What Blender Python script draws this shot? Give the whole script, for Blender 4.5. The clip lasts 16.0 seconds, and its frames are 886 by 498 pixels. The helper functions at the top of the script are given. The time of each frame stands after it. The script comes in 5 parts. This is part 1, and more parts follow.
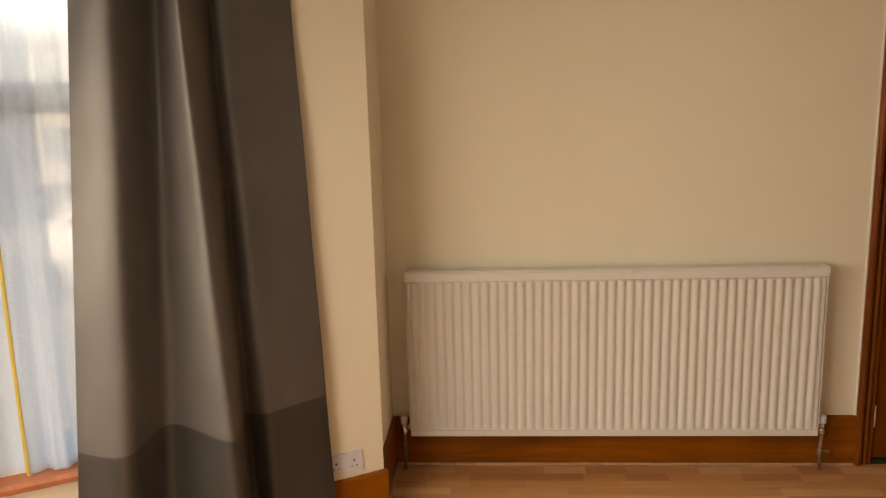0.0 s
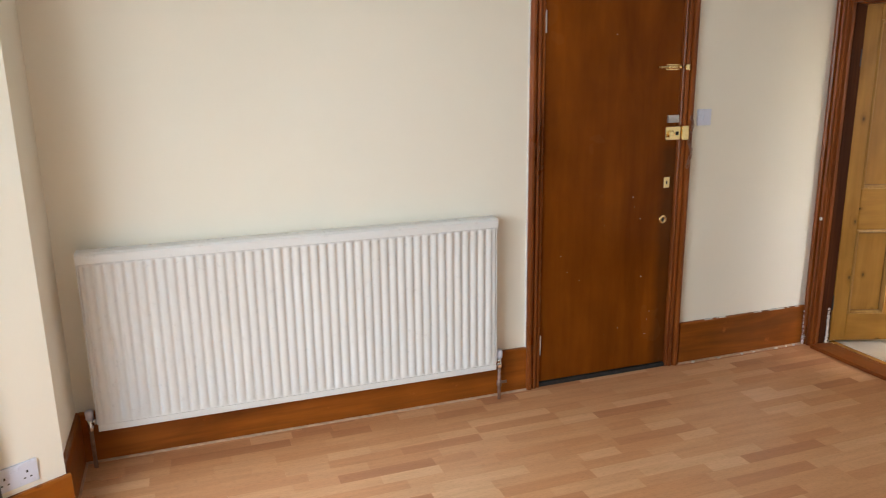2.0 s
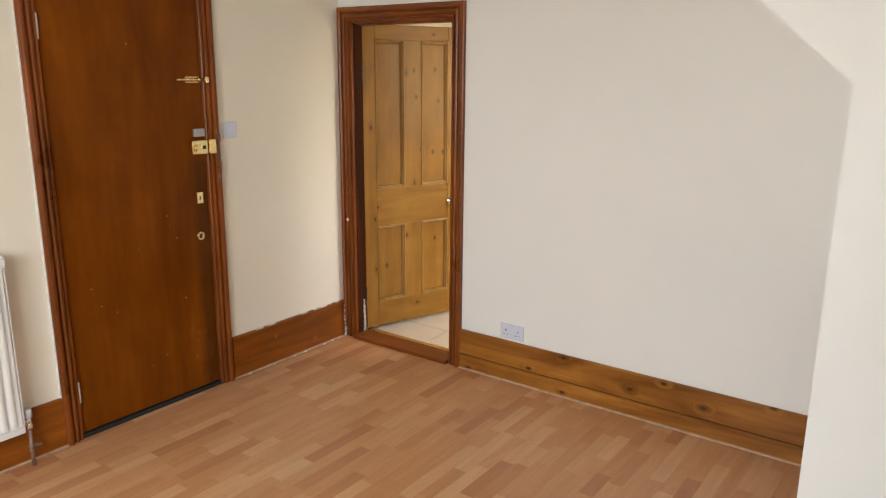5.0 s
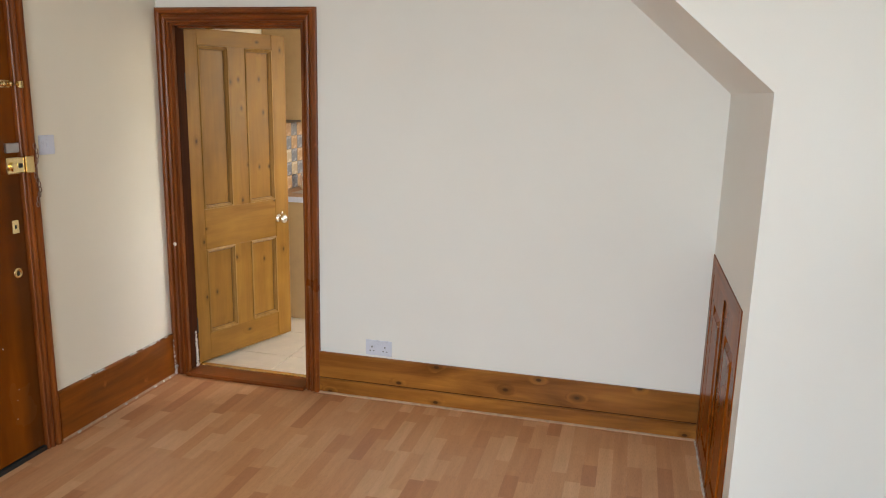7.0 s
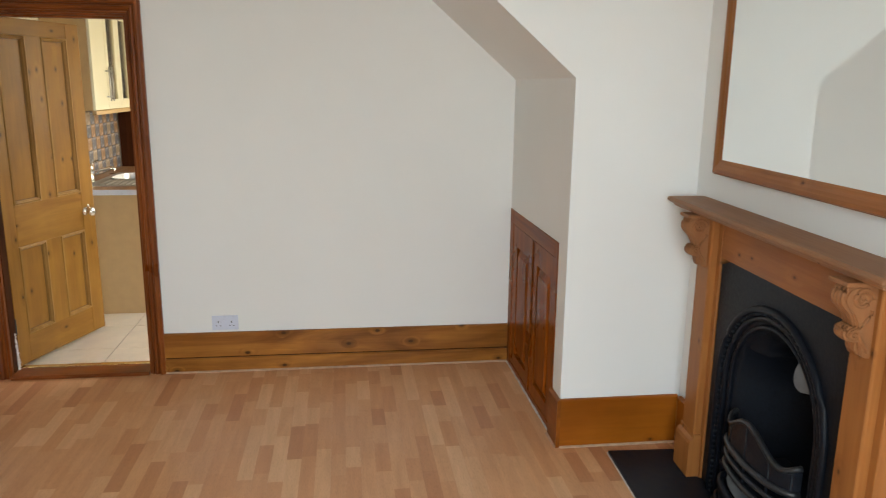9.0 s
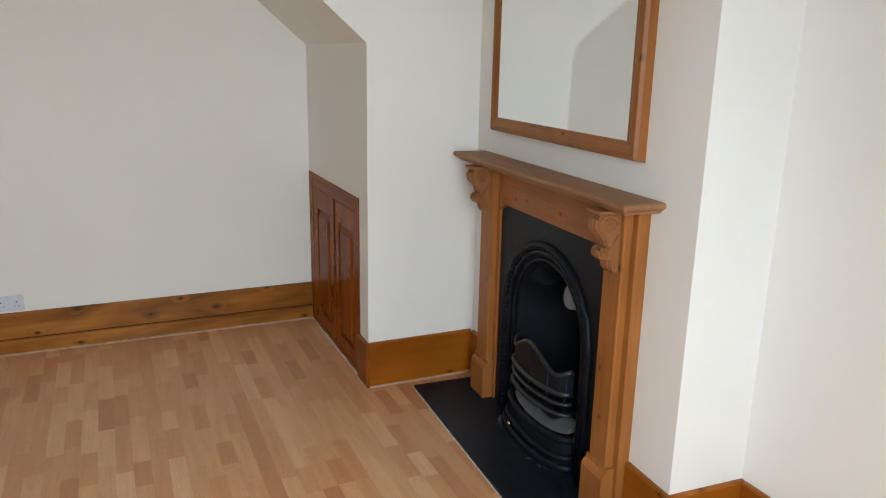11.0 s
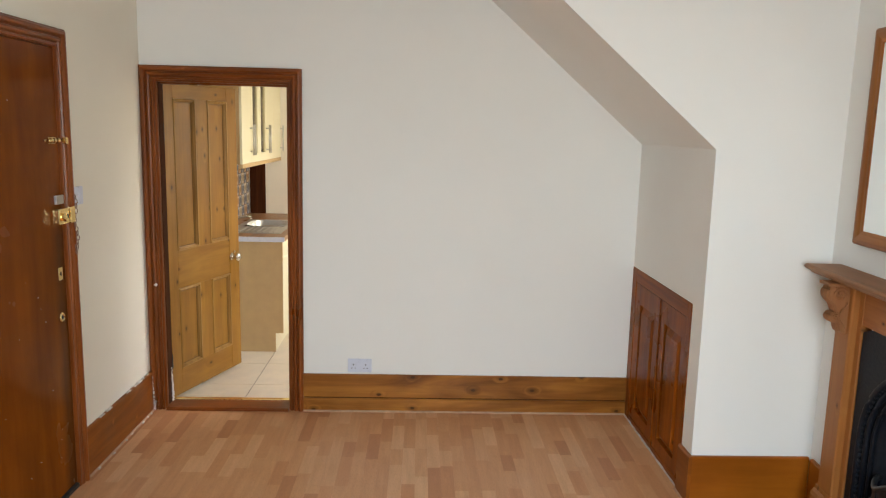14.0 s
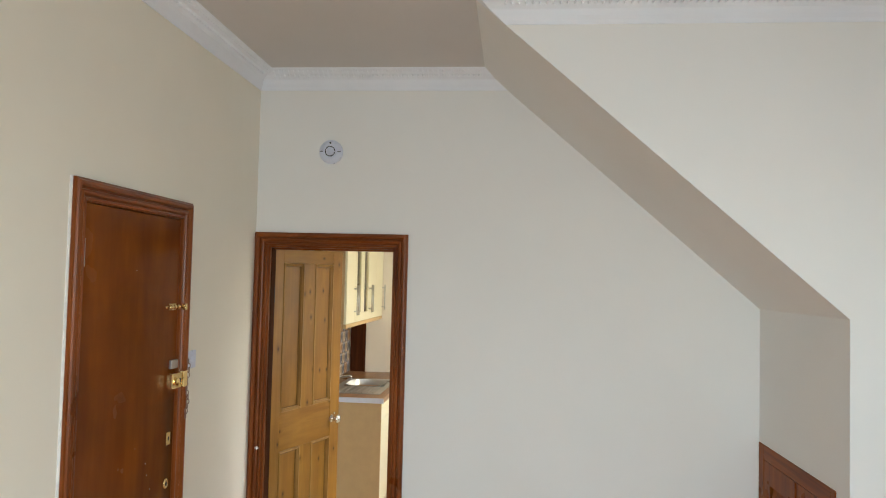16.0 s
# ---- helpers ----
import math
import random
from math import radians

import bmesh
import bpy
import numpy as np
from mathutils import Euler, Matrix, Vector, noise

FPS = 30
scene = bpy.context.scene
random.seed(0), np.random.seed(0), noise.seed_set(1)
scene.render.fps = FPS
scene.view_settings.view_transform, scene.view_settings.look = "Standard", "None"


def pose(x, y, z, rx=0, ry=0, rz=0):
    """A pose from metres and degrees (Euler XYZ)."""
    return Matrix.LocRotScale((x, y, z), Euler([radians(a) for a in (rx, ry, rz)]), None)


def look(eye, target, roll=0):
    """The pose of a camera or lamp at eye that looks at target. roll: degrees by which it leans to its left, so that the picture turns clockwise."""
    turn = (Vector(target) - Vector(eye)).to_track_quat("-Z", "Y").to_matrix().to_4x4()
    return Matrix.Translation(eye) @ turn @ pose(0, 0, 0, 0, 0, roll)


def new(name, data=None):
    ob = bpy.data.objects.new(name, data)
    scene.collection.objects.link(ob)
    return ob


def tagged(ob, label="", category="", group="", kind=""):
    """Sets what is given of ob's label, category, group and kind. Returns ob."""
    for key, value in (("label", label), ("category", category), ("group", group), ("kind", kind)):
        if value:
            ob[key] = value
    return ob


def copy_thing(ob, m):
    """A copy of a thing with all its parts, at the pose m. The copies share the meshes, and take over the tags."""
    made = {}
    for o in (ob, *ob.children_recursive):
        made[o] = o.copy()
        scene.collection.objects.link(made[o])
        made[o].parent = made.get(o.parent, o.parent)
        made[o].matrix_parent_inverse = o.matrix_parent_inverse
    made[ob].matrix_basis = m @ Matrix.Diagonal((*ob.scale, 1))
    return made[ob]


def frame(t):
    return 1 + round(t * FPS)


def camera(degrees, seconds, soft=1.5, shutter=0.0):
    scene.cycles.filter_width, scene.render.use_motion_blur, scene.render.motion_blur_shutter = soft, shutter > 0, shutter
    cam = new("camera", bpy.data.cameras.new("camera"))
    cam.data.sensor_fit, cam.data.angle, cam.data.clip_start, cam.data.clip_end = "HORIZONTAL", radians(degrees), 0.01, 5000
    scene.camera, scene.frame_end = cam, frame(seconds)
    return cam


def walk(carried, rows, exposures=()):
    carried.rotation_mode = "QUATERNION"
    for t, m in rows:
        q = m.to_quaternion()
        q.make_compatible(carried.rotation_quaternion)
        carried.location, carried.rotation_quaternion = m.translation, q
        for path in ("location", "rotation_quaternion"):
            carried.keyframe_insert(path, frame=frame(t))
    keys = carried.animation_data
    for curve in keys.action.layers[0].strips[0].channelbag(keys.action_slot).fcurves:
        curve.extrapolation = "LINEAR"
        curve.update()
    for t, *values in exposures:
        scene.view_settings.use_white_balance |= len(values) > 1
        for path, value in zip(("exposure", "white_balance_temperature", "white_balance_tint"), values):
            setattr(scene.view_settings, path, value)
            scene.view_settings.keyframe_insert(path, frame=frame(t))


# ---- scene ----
cam = camera(62.0, 16.0, soft=1.1, shutter=0.15)

PATH = [
    (0, (-3.558, -3.313, 1.65), (-3.682, -1.349, 1.293), -1.6),
    (0.5, (-3.537, -3.316, 1.654), (-3.444, -1.361, 1.244), -1.6),
    (1, (-3.502, -3.315, 1.663), (-3.223, -1.387, 1.212), -1.4),
    (1.5, (-3.492, -3.301, 1.669), (-3.034, -1.413, 1.195), -1.1),
    (2, (-3.481, -3.299, 1.673), (-2.843, -1.465, 1.193), -0.8),
    (2.5, (-3.475, -3.307, 1.665), (-2.651, -1.546, 1.194), -0.6),
    (3, (-3.458, -3.283, 1.69), (-2.448, -1.624, 1.214), -0.2),
    (3.5, (-3.452, -3.25, 1.729), (-2.267, -1.714, 1.242), 0.2),
    (4, (-3.423, -3.245, 1.726), (-2.091, -1.832, 1.247), 0.3),
    (4.5, (-3.398, -3.25, 1.72), (-1.937, -1.968, 1.246), 0.4),
    (5, (-3.384, -3.246, 1.711), (-1.811, -2.105, 1.24), 0.5),
    (5.2, (-3.368, -3.253, 1.708), (-1.758, -2.163, 1.239), 0.6),
    (7.3, (-3.741, -2.401, 1.656), (-1.82, -2.026, 1.247), 1.4),
    (7.5, (-3.835, -2.321, 1.652), (-1.901, -2.015, 1.245), 1.4),
    (8, (-3.952, -2.148, 1.636), (-1.999, -2.011, 1.225), 1.2),
    (8.5, (-4.049, -2.027, 1.642), (-2.095, -2.064, 1.217), 1.0),
    (9, (-4.2, -1.972, 1.645), (-2.265, -2.234, 1.213), 0.7),
    (9.5, (-4.351, -1.887, 1.613), (-2.478, -2.437, 1.178), 1.0),
    (10, (-4.417, -1.876, 1.631), (-2.624, -2.618, 1.148), 0.9),
    (10.2, (-4.419, -1.878, 1.624), (-2.655, -2.678, 1.128), 1.0),
    (12.3, (-4.404, -1.716, 1.632), (-2.632, -2.464, 1.086), 1.7),
    (12.5, (-4.409, -1.692, 1.643), (-2.604, -2.364, 1.107), 1.7),
    (13, (-4.391, -1.654, 1.663), (-2.51, -2.108, 1.159), 1.6),
    (13.5, (-4.388, -1.634, 1.688), (-2.446, -1.843, 1.254), 1.5),
    (14, (-4.4, -1.624, 1.741), (-2.427, -1.691, 1.423), 1.4),
    (14.5, (-4.398, -1.623, 1.772), (-2.407, -1.61, 1.581), 1.4),
    (15, (-4.401, -1.595, 1.792), (-2.403, -1.523, 1.718), 1.3),
    (15.5, (-4.397, -1.584, 1.81), (-2.402, -1.449, 1.828), 1.3),
    (16, (-4.325, -1.556, 1.808), (-2.336, -1.364, 1.892), 1.4),
]
walk(cam, [(t, look(eye, target, roll)) for t, eye, target, roll in PATH],
     [(0.0, -1.10, 11000, 21), (0.5, -0.62, 7700, 13), (1.0, -0.34, 6700, 11), (1.5, -0.24, 6500, 11), (3.0, -0.20, 6250, 8), (5.0, -0.16, 6800, 11),
      (7.5, -0.25, 6400, 8), (9.0, -0.36, 6400, 7), (10.0, -0.54, 6400, 7), (12.5, -0.46, 6250, 8), (13.0, -0.27, 6450, 8), (14.5, -0.29, 6400, 8), (16.0, -0.38, 6150, 5)])



# ---- world and light ----
world = bpy.data.worlds.new("world")
scene.world = world
world.use_nodes = True
wn, wl = world.node_tree.nodes, world.node_tree.links
sky = wn.new("ShaderNodeTexSky")
sky.sky_type, sky.sun_disc = "NISHITA", False
sky.sun_elevation, sky.sun_rotation = radians(49), radians(129)
sky.air_density, sky.dust_density = 1.0, 4.0
wl.new(sky.outputs["Color"], wn["Background"].inputs["Color"])
wn["Background"].inputs["Strength"].default_value = 1.4

sun_data = bpy.data.lights.new("sun", "SUN")
sun_data.energy, sun_data.angle, sun_data.color = 2.4, radians(15), (0.97, 0.98, 1.0)
sun = new("sun", sun_data)
sun.matrix_world = look((10, -8, 15), (0, 0, 0))


def window_light(eye, target, width, height, watts, colour):
    data = bpy.data.lights.new("window_light", "AREA")
    data.shape, data.size, data.size_y, data.energy, data.color = "RECTANGLE", width, height, watts, colour
    ob = new("window_light", data)
    ob.matrix_world = look(eye, target)
    data.spread = radians(150)
    return ob


DAY = (0.91, 0.98, 0.98)
window_light((-5.20, -1.93, 1.45), (-3.2, -1.93, 0.05), 1.2, 1.75, 70, DAY)
window_light((-4.66, -2.90, 1.45), (-3.81, -2.05, 0.80), 0.75, 1.75, 27, DAY)
window_light((-4.86, -1.03, 2.27), (-3.90, -2.55, 1.15), 0.74, 0.62, 17, DAY)
window_light((1.3, -2.36, 1.6), (1.95, 0, 1.1), 1.2, 1.0, 18, (1.0, 0.83, 0.50)).data.spread = radians(105)

# ---- materials ----


def material(name):
    m = bpy.data.materials.new(name)
    m.use_nodes = True
    nt = m.node_tree
    return m, nt, nt.nodes["Principled BSDF"]


def ramp_of(nt, stops):
    r = nt.nodes.new("ShaderNodeValToRGB")
    while len(r.color_ramp.elements) < len(stops):
        r.color_ramp.elements.new(0.5)
    for e, (p, c) in zip(r.color_ramp.elements, stops):
        e.position, e.color = p, (*c, 1)
    return r


def mapped(nt, scale, kind="Object"):
    tc = nt.nodes.new("ShaderNodeTexCoord")
    mp = nt.nodes.new("ShaderNodeMapping")
    mp.inputs["Scale"].default_value = scale
    nt.links.new(tc.outputs[kind], mp.inputs["Vector"])
    return mp


def noise_of(nt, vec, scale, detail=4.0, rough=0.55, distort=0.0):
    n = nt.nodes.new("ShaderNodeTexNoise")
    n.inputs["Scale"].default_value = scale
    n.inputs["Detail"].default_value = detail
    n.inputs["Roughness"].default_value = rough
    n.inputs["Distortion"].default_value = distort
    nt.links.new(vec.outputs[0], n.inputs["Vector"])
    return n


def mix_of(nt, a, b, fac, mode="MIX"):
    """Mixes two colour sockets or colours by a socket or a number."""
    m = nt.nodes.new("ShaderNodeMix")
    m.data_type, m.blend_type = "RGBA", mode
    for sock, val in ((m.inputs[6], a), (m.inputs[7], b), (m.inputs[0], fac)):
        if isinstance(val, (int, float)):
            sock.default_value = val
        elif isinstance(val, tuple):
            sock.default_value = (*val, 1)
        else:
            nt.links.new(val, sock)
    return m.outputs[2]


def bump_of(nt, bsdf, height, strength, distance=0.002):
    b = nt.nodes.new("ShaderNodeBump")
    b.inputs["Strength"].default_value, b.inputs["Distance"].default_value = strength, distance
    nt.links.new(height, b.inputs["Height"])
    nt.links.new(b.outputs["Normal"], bsdf.inputs["Normal"])


def paint(name, colour, rough=0.75, mottling=0.04, lump=0.25, grain=260):
    m, nt, p = material(name)
    mp = mapped(nt, (1, 1, 1))
    big, small = noise_of(nt, mp, 1.3, 5), noise_of(nt, mp, grain, 2)
    dark = tuple(c * (1 - 2 * mottling) for c in colour)
    light = tuple(min(1, c * (1 + mottling)) for c in colour)
    r = ramp_of(nt, [(0.3, dark), (0.7, light)])
    nt.links.new(big.outputs["Fac"], r.inputs["Fac"])
    nt.links.new(r.outputs["Color"], p.inputs["Base Color"])
    p.inputs["Roughness"].default_value = rough
    bump_of(nt, p, mix_of(nt, small.outputs["Color"], noise_of(nt, mp, 14, 3).outputs["Color"], 0.5), lump)
    return m


def wood(name, light, dark, axis="z", rough=0.35, knots=0.0, coat=0.3, stripes=26, worn=0.0, figure=0.9, streak=0.8):
    m, nt, p = material(name)
    k = {"x": 0, "y": 1, "z": 2}[axis]
    fine, wide, knot = [stripes * 4.0] * 3, [stripes * 0.55] * 3, [9.0] * 3
    fine[k], wide[k], knot[k] = 2.2, 0.9, 5.5
    grain = noise_of(nt, mapped(nt, fine), 1.0, 5, 0.6, 0.3)
    flow = mapped(nt, wide)
    if knots:
        v = nt.nodes.new("ShaderNodeTexVoronoi")
        v.inputs["Scale"].default_value = 1.0
        v.voronoi_dimensions = "2D"
        face = mapped(nt, knot)
        face.inputs["Rotation"].default_value = (radians(90), 0, 0)
        nt.links.new(face.outputs[0], v.inputs["Vector"])
        chosen = nt.nodes.new("ShaderNodeMath")
        chosen.operation = "GREATER_THAN"
        chosen.inputs[1].default_value = 0.63
        nt.links.new(v.outputs["Color"], chosen.inputs[0])
        near = ramp_of(nt, [(0.0, (1, 1, 1)), (0.14, (0.5,) * 3), (0.36, (0, 0, 0))])
        near.color_ramp.interpolation = "EASE"
        nt.links.new(v.outputs["Distance"], near.inputs["Fac"])
        swirl = mix_of(nt, (0, 0, 0), near.outputs["Color"], chosen.outputs[0])
        push = nt.nodes.new("ShaderNodeVectorMath")
        push.operation = "MULTIPLY_ADD"
        push.inputs[1].default_value = (0.55, 0.55, 0.55)
        nt.links.new(swirl, push.inputs[0])
        nt.links.new(flow.outputs[0], push.inputs[2])
        flow = push
    bands = noise_of(nt, flow, 1.0, 4, 0.55, figure)
    mp = mapped(nt, (1, 1, 1))
    blot = noise_of(nt, mp, 2.4, 4)
    mid = tuple((a + b) / 2 for a, b in zip(light, dark))
    r1 = ramp_of(nt, [(0.30, dark), (0.5, mid), (0.72, light)])
    nt.links.new(bands.outputs["Fac"], r1.inputs["Fac"])
    r2 = ramp_of(nt, [(0.35, (0.72, 0.68, 0.62)), (0.62, (1.06, 1.06, 1.06))])
    nt.links.new(grain.outputs["Fac"], r2.inputs["Fac"])
    c = mix_of(nt, r1.outputs["Color"], r2.outputs["Color"], streak, "MULTIPLY")
    r3 = ramp_of(nt, [(0.35, (0.78, 0.76, 0.74)), (0.65, (1.08, 1.08, 1.08))])
    nt.links.new(blot.outputs["Fac"], r3.inputs["Fac"])
    c = mix_of(nt, c, r3.outputs["Color"], 0.8, "MULTIPLY")
    if knots:
        r4 = ramp_of(nt, [(0.0, (1, 1, 1)), (knots * 0.6, (0.95, 0.95, 0.95)), (knots, (0.42, 0.42, 0.42)), (knots * 2.2, (0, 0, 0))])
        nt.links.new(v.outputs["Distance"], r4.inputs["Fac"])
        c = mix_of(nt, c, tuple(d * 0.30 for d in dark), mix_of(nt, (0, 0, 0), r4.outputs["Color"], chosen.outputs[0]))
    if worn:
        w2 = noise_of(nt, mp, 9, 6, 0.7)
        r5 = ramp_of(nt, [(0.66 - worn * 0.1, (0, 0, 0)), (0.74, (1, 1, 1))])
        nt.links.new(w2.outputs["Fac"], r5.inputs["Fac"])
        c = mix_of(nt, c, tuple(min(1, x * 1.5 + 0.03) for x in light), mix_of(nt, (0, 0, 0), r5.outputs["Color"], 0.45))
    nt.links.new(c, p.inputs["Base Color"])
    rr = ramp_of(nt, [(0.3, (rough * 0.8,) * 3), (0.7, (min(1, rough * 1.3),) * 3)])
    nt.links.new(blot.outputs["Fac"], rr.inputs["Fac"])
    nt.links.new(rr.outputs["Color"], p.inputs["Roughness"])
    p.inputs["Coat Weight"].default_value, p.inputs["Coat Roughness"].default_value = coat * 0.3, 0.2
    p.inputs["Specular IOR Level"].default_value = 0.24
    bump_of(nt, p, grain.outputs["Fac"], 0.12, 0.001)
    return m


def plain(name, colour, rough=0.4, metal=0.0, spots=0.06, scale=30, lump=0.05):
    m, nt, p = material(name)
    n = noise_of(nt, mapped(nt, (1, 1, 1)), scale, 5)
    r = ramp_of(nt, [(0.3, tuple(c * (1 - spots) for c in colour)), (0.7, tuple(min(1, c * (1 + spots)) for c in colour))])
    nt.links.new(n.outputs["Fac"], r.inputs["Fac"])
    nt.links.new(r.outputs["Color"], p.inputs["Base Color"])
    r2 = ramp_of(nt, [(0.3, (rough * 0.8,) * 3), (0.7, (min(1, rough * 1.25),) * 3)])
    nt.links.new(n.outputs["Fac"], r2.inputs["Fac"])
    nt.links.new(r2.outputs["Color"], p.inputs["Roughness"])
    p.inputs["Metallic"].default_value = metal
    bump_of(nt, p, n.outputs["Fac"], lump)
    return m


def laminate(name, source):
    """Beech strips, each of its own tone. source: which random number sets the tone."""
    m, nt, p = material(name)
    if source == "object":
        rnd = nt.nodes.new("ShaderNodeObjectInfo").outputs["Random"]
    else:
        rnd = nt.nodes.new("ShaderNodeNewGeometry").outputs["Random Per Island"]
    tone = ramp_of(nt, [(0.0, (0.49, 0.220, 0.100)), (0.16, (0.595, 0.294, 0.136)), (0.78, (0.655, 0.355, 0.180)), (1.0, (0.72, 0.430, 0.234))])
    nt.links.new(rnd, tone.inputs["Fac"])
    tc = nt.nodes.new("ShaderNodeNewGeometry")
    mp = nt.nodes.new("ShaderNodeMapping")
    mp.inputs["Scale"].default_value = (3.0, 30, 1)
    nt.links.new(tc.outputs["Position"], mp.inputs["Vector"])
    grain = noise_of(nt, mp, 1.0, 5, 0.6, 0.4)
    mp2 = nt.nodes.new("ShaderNodeMapping")
    mp2.inputs["Scale"].default_value = (40, 300, 1)
    nt.links.new(tc.outputs["Position"], mp2.inputs["Vector"])
    fleck = noise_of(nt, mp2, 1.0, 2, 0.5)
    r = ramp_of(nt, [(0.3, (0.87, 0.84, 0.81)), (0.7, (1.06, 1.06, 1.06))])
    nt.links.new(grain.outputs["Fac"], r.inputs["Fac"])
    c = mix_of(nt, tone.outputs["Color"], r.outputs["Color"], 0.8, "MULTIPLY")
    r2 = ramp_of(nt, [(0.36, (0.8, 0.76, 0.72)), (0.5, (1, 1, 1))])
    nt.links.new(fleck.outputs["Fac"], r2.inputs["Fac"])
    c = mix_of(nt, c, r2.outputs["Color"], 0.5, "MULTIPLY")
    nt.links.new(c, p.inputs["Base Color"])
    mp3 = nt.nodes.new("ShaderNodeMapping")
    nt.links.new(tc.outputs["Position"], mp3.inputs["Vector"])
    smear = noise_of(nt, mp3, 3.0, 5, 0.65)
    r3 = ramp_of(nt, [(0.3, (0.30,) * 3), (0.7, (0.46,) * 3)])
    nt.links.new(smear.outputs["Fac"], r3.inputs["Fac"])
    nt.links.new(r3.outputs["Color"], p.inputs["Roughness"])
    p.inputs["Specular IOR Level"].default_value = 0.38
    bump_of(nt, p, grain.outputs["Fac"], 0.05, 0.001)
    return m


CREAM = paint("cream_wallpaper", (0.862, 0.818, 0.705), 0.7, 0.015)
WHITE_WALL = paint("off_white_paint", (0.855, 0.853, 0.832), 0.7, 0.012)
# Ceiling colour greyed below the walls to hold down its bounced light.
CEILING = paint("greyed_ceiling_paint", (0.66, 0.64, 0.62), 0.85, 0.02)
CORNICE = paint("cornice_paint", (0.86, 0.89, 0.94), 0.6)
KITCHEN_WALL = paint("kitchen_paint", (0.78, 0.72, 0.64), 0.7)
LAMINATE, LAMINATE_REST = laminate("beech_laminate", "object"), laminate("beech_laminate_rest", "island")
MAHOGANY = wood("mahogany_veneer", (0.245, 0.066, 0.0052), (0.142, 0.034, 0.0028), "z", 0.22, coat=0.6, stripes=6, streak=0.35)


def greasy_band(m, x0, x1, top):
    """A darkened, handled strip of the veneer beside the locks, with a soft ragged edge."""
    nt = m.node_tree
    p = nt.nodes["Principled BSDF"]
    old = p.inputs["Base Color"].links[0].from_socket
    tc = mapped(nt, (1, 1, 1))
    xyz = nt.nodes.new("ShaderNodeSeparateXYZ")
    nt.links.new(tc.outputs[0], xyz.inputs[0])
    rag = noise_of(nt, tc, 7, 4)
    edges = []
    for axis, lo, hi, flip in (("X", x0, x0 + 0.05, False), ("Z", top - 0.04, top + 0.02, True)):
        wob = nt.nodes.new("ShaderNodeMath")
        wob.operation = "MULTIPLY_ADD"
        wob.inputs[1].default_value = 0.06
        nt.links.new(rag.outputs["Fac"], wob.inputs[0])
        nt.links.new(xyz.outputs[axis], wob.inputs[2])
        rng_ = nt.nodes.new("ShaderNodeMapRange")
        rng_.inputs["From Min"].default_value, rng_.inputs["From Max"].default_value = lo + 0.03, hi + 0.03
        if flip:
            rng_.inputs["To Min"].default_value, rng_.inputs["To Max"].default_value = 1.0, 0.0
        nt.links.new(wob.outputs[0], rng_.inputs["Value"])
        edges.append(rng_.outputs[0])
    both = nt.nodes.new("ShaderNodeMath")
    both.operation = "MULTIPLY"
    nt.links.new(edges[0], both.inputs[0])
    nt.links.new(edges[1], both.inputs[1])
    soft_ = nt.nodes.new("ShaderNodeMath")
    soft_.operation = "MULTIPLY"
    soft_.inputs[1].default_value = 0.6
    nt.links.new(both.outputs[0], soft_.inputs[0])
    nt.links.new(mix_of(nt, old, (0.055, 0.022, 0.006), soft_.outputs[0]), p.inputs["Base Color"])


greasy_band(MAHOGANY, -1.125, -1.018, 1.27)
CASING_Z = wood("stained_casing_upright", (0.32, 0.086, 0.014), (0.13, 0.031, 0.006), "z", 0.32, coat=0.4, stripes=14, worn=0.25, streak=0.45)
CASING_X = wood("stained_casing_level", (0.32, 0.086, 0.014), (0.13, 0.031, 0.006), "x", 0.32, coat=0.4, stripes=14, worn=0.25, streak=0.45)
MAHOGANY.node_tree.nodes["Principled BSDF"].inputs["Specular IOR Level"].default_value = 0.06
MAHOGANY.node_tree.nodes["Principled BSDF"].inputs["Coat Weight"].default_value = 0.03
SKIRT_X = wood("dark_stained_skirting", (0.37, 0.108, 0.010), (0.18, 0.047, 0.005), "x", 0.38, coat=0.3, stripes=12, worn=0.2, figure=1.2, streak=0.5)
PINE_X = wood("honey_pine_level", (0.50, 0.205, 0.036), (0.21, 0.070, 0.011), "x", 0.34, knots=0.095, coat=0.4, stripes=11, figure=1.7, streak=0.6)
PINE_ORANGE = wood("orange_pine_level", (0.39, 0.118, 0.008), (0.275, 0.075, 0.0055), "x", 0.34, knots=0.06, coat=0.4, stripes=9, figure=0.8, streak=0.3)
# Dark brown strips; in hinge gap and skirting joint the shade is coloured in.
DARK_STRIP = wood("dark_strip", (0.085, 0.025, 0.009), (0.035, 0.011, 0.005), "z", 0.5, coat=0.0)
DARK_STRIP.node_tree.nodes["Principled BSDF"].inputs["Specular IOR Level"].default_value = 0.05
OLD_PINE_Z = wood("waxed_pine_upright", (0.335, 0.166, 0.027), (0.235, 0.106, 0.014), "z", 0.42, knots=0.07, coat=0.2, stripes=9, figure=1.2, streak=0.4)
# Paler copy of the door pine; the mouldings' highlight is in its colour.
OLD_PINE_LIT = wood("waxed_pine_lit", (0.42, 0.24, 0.072), (0.29, 0.15, 0.038), "z", 0.42, coat=0.2, stripes=14)
OLD_PINE_X = wood("waxed_pine_level", (0.335, 0.166, 0.027), (0.235, 0.106, 0.014), "x", 0.42, knots=0.07, coat=0.2, stripes=9, figure=1.2, streak=0.4)
SURROUND_Z = wood("surround_upright", (0.39, 0.156, 0.041), (0.285, 0.101, 0.025), "z", 0.42, knots=0.05, coat=0.2, stripes=18, streak=0.4)
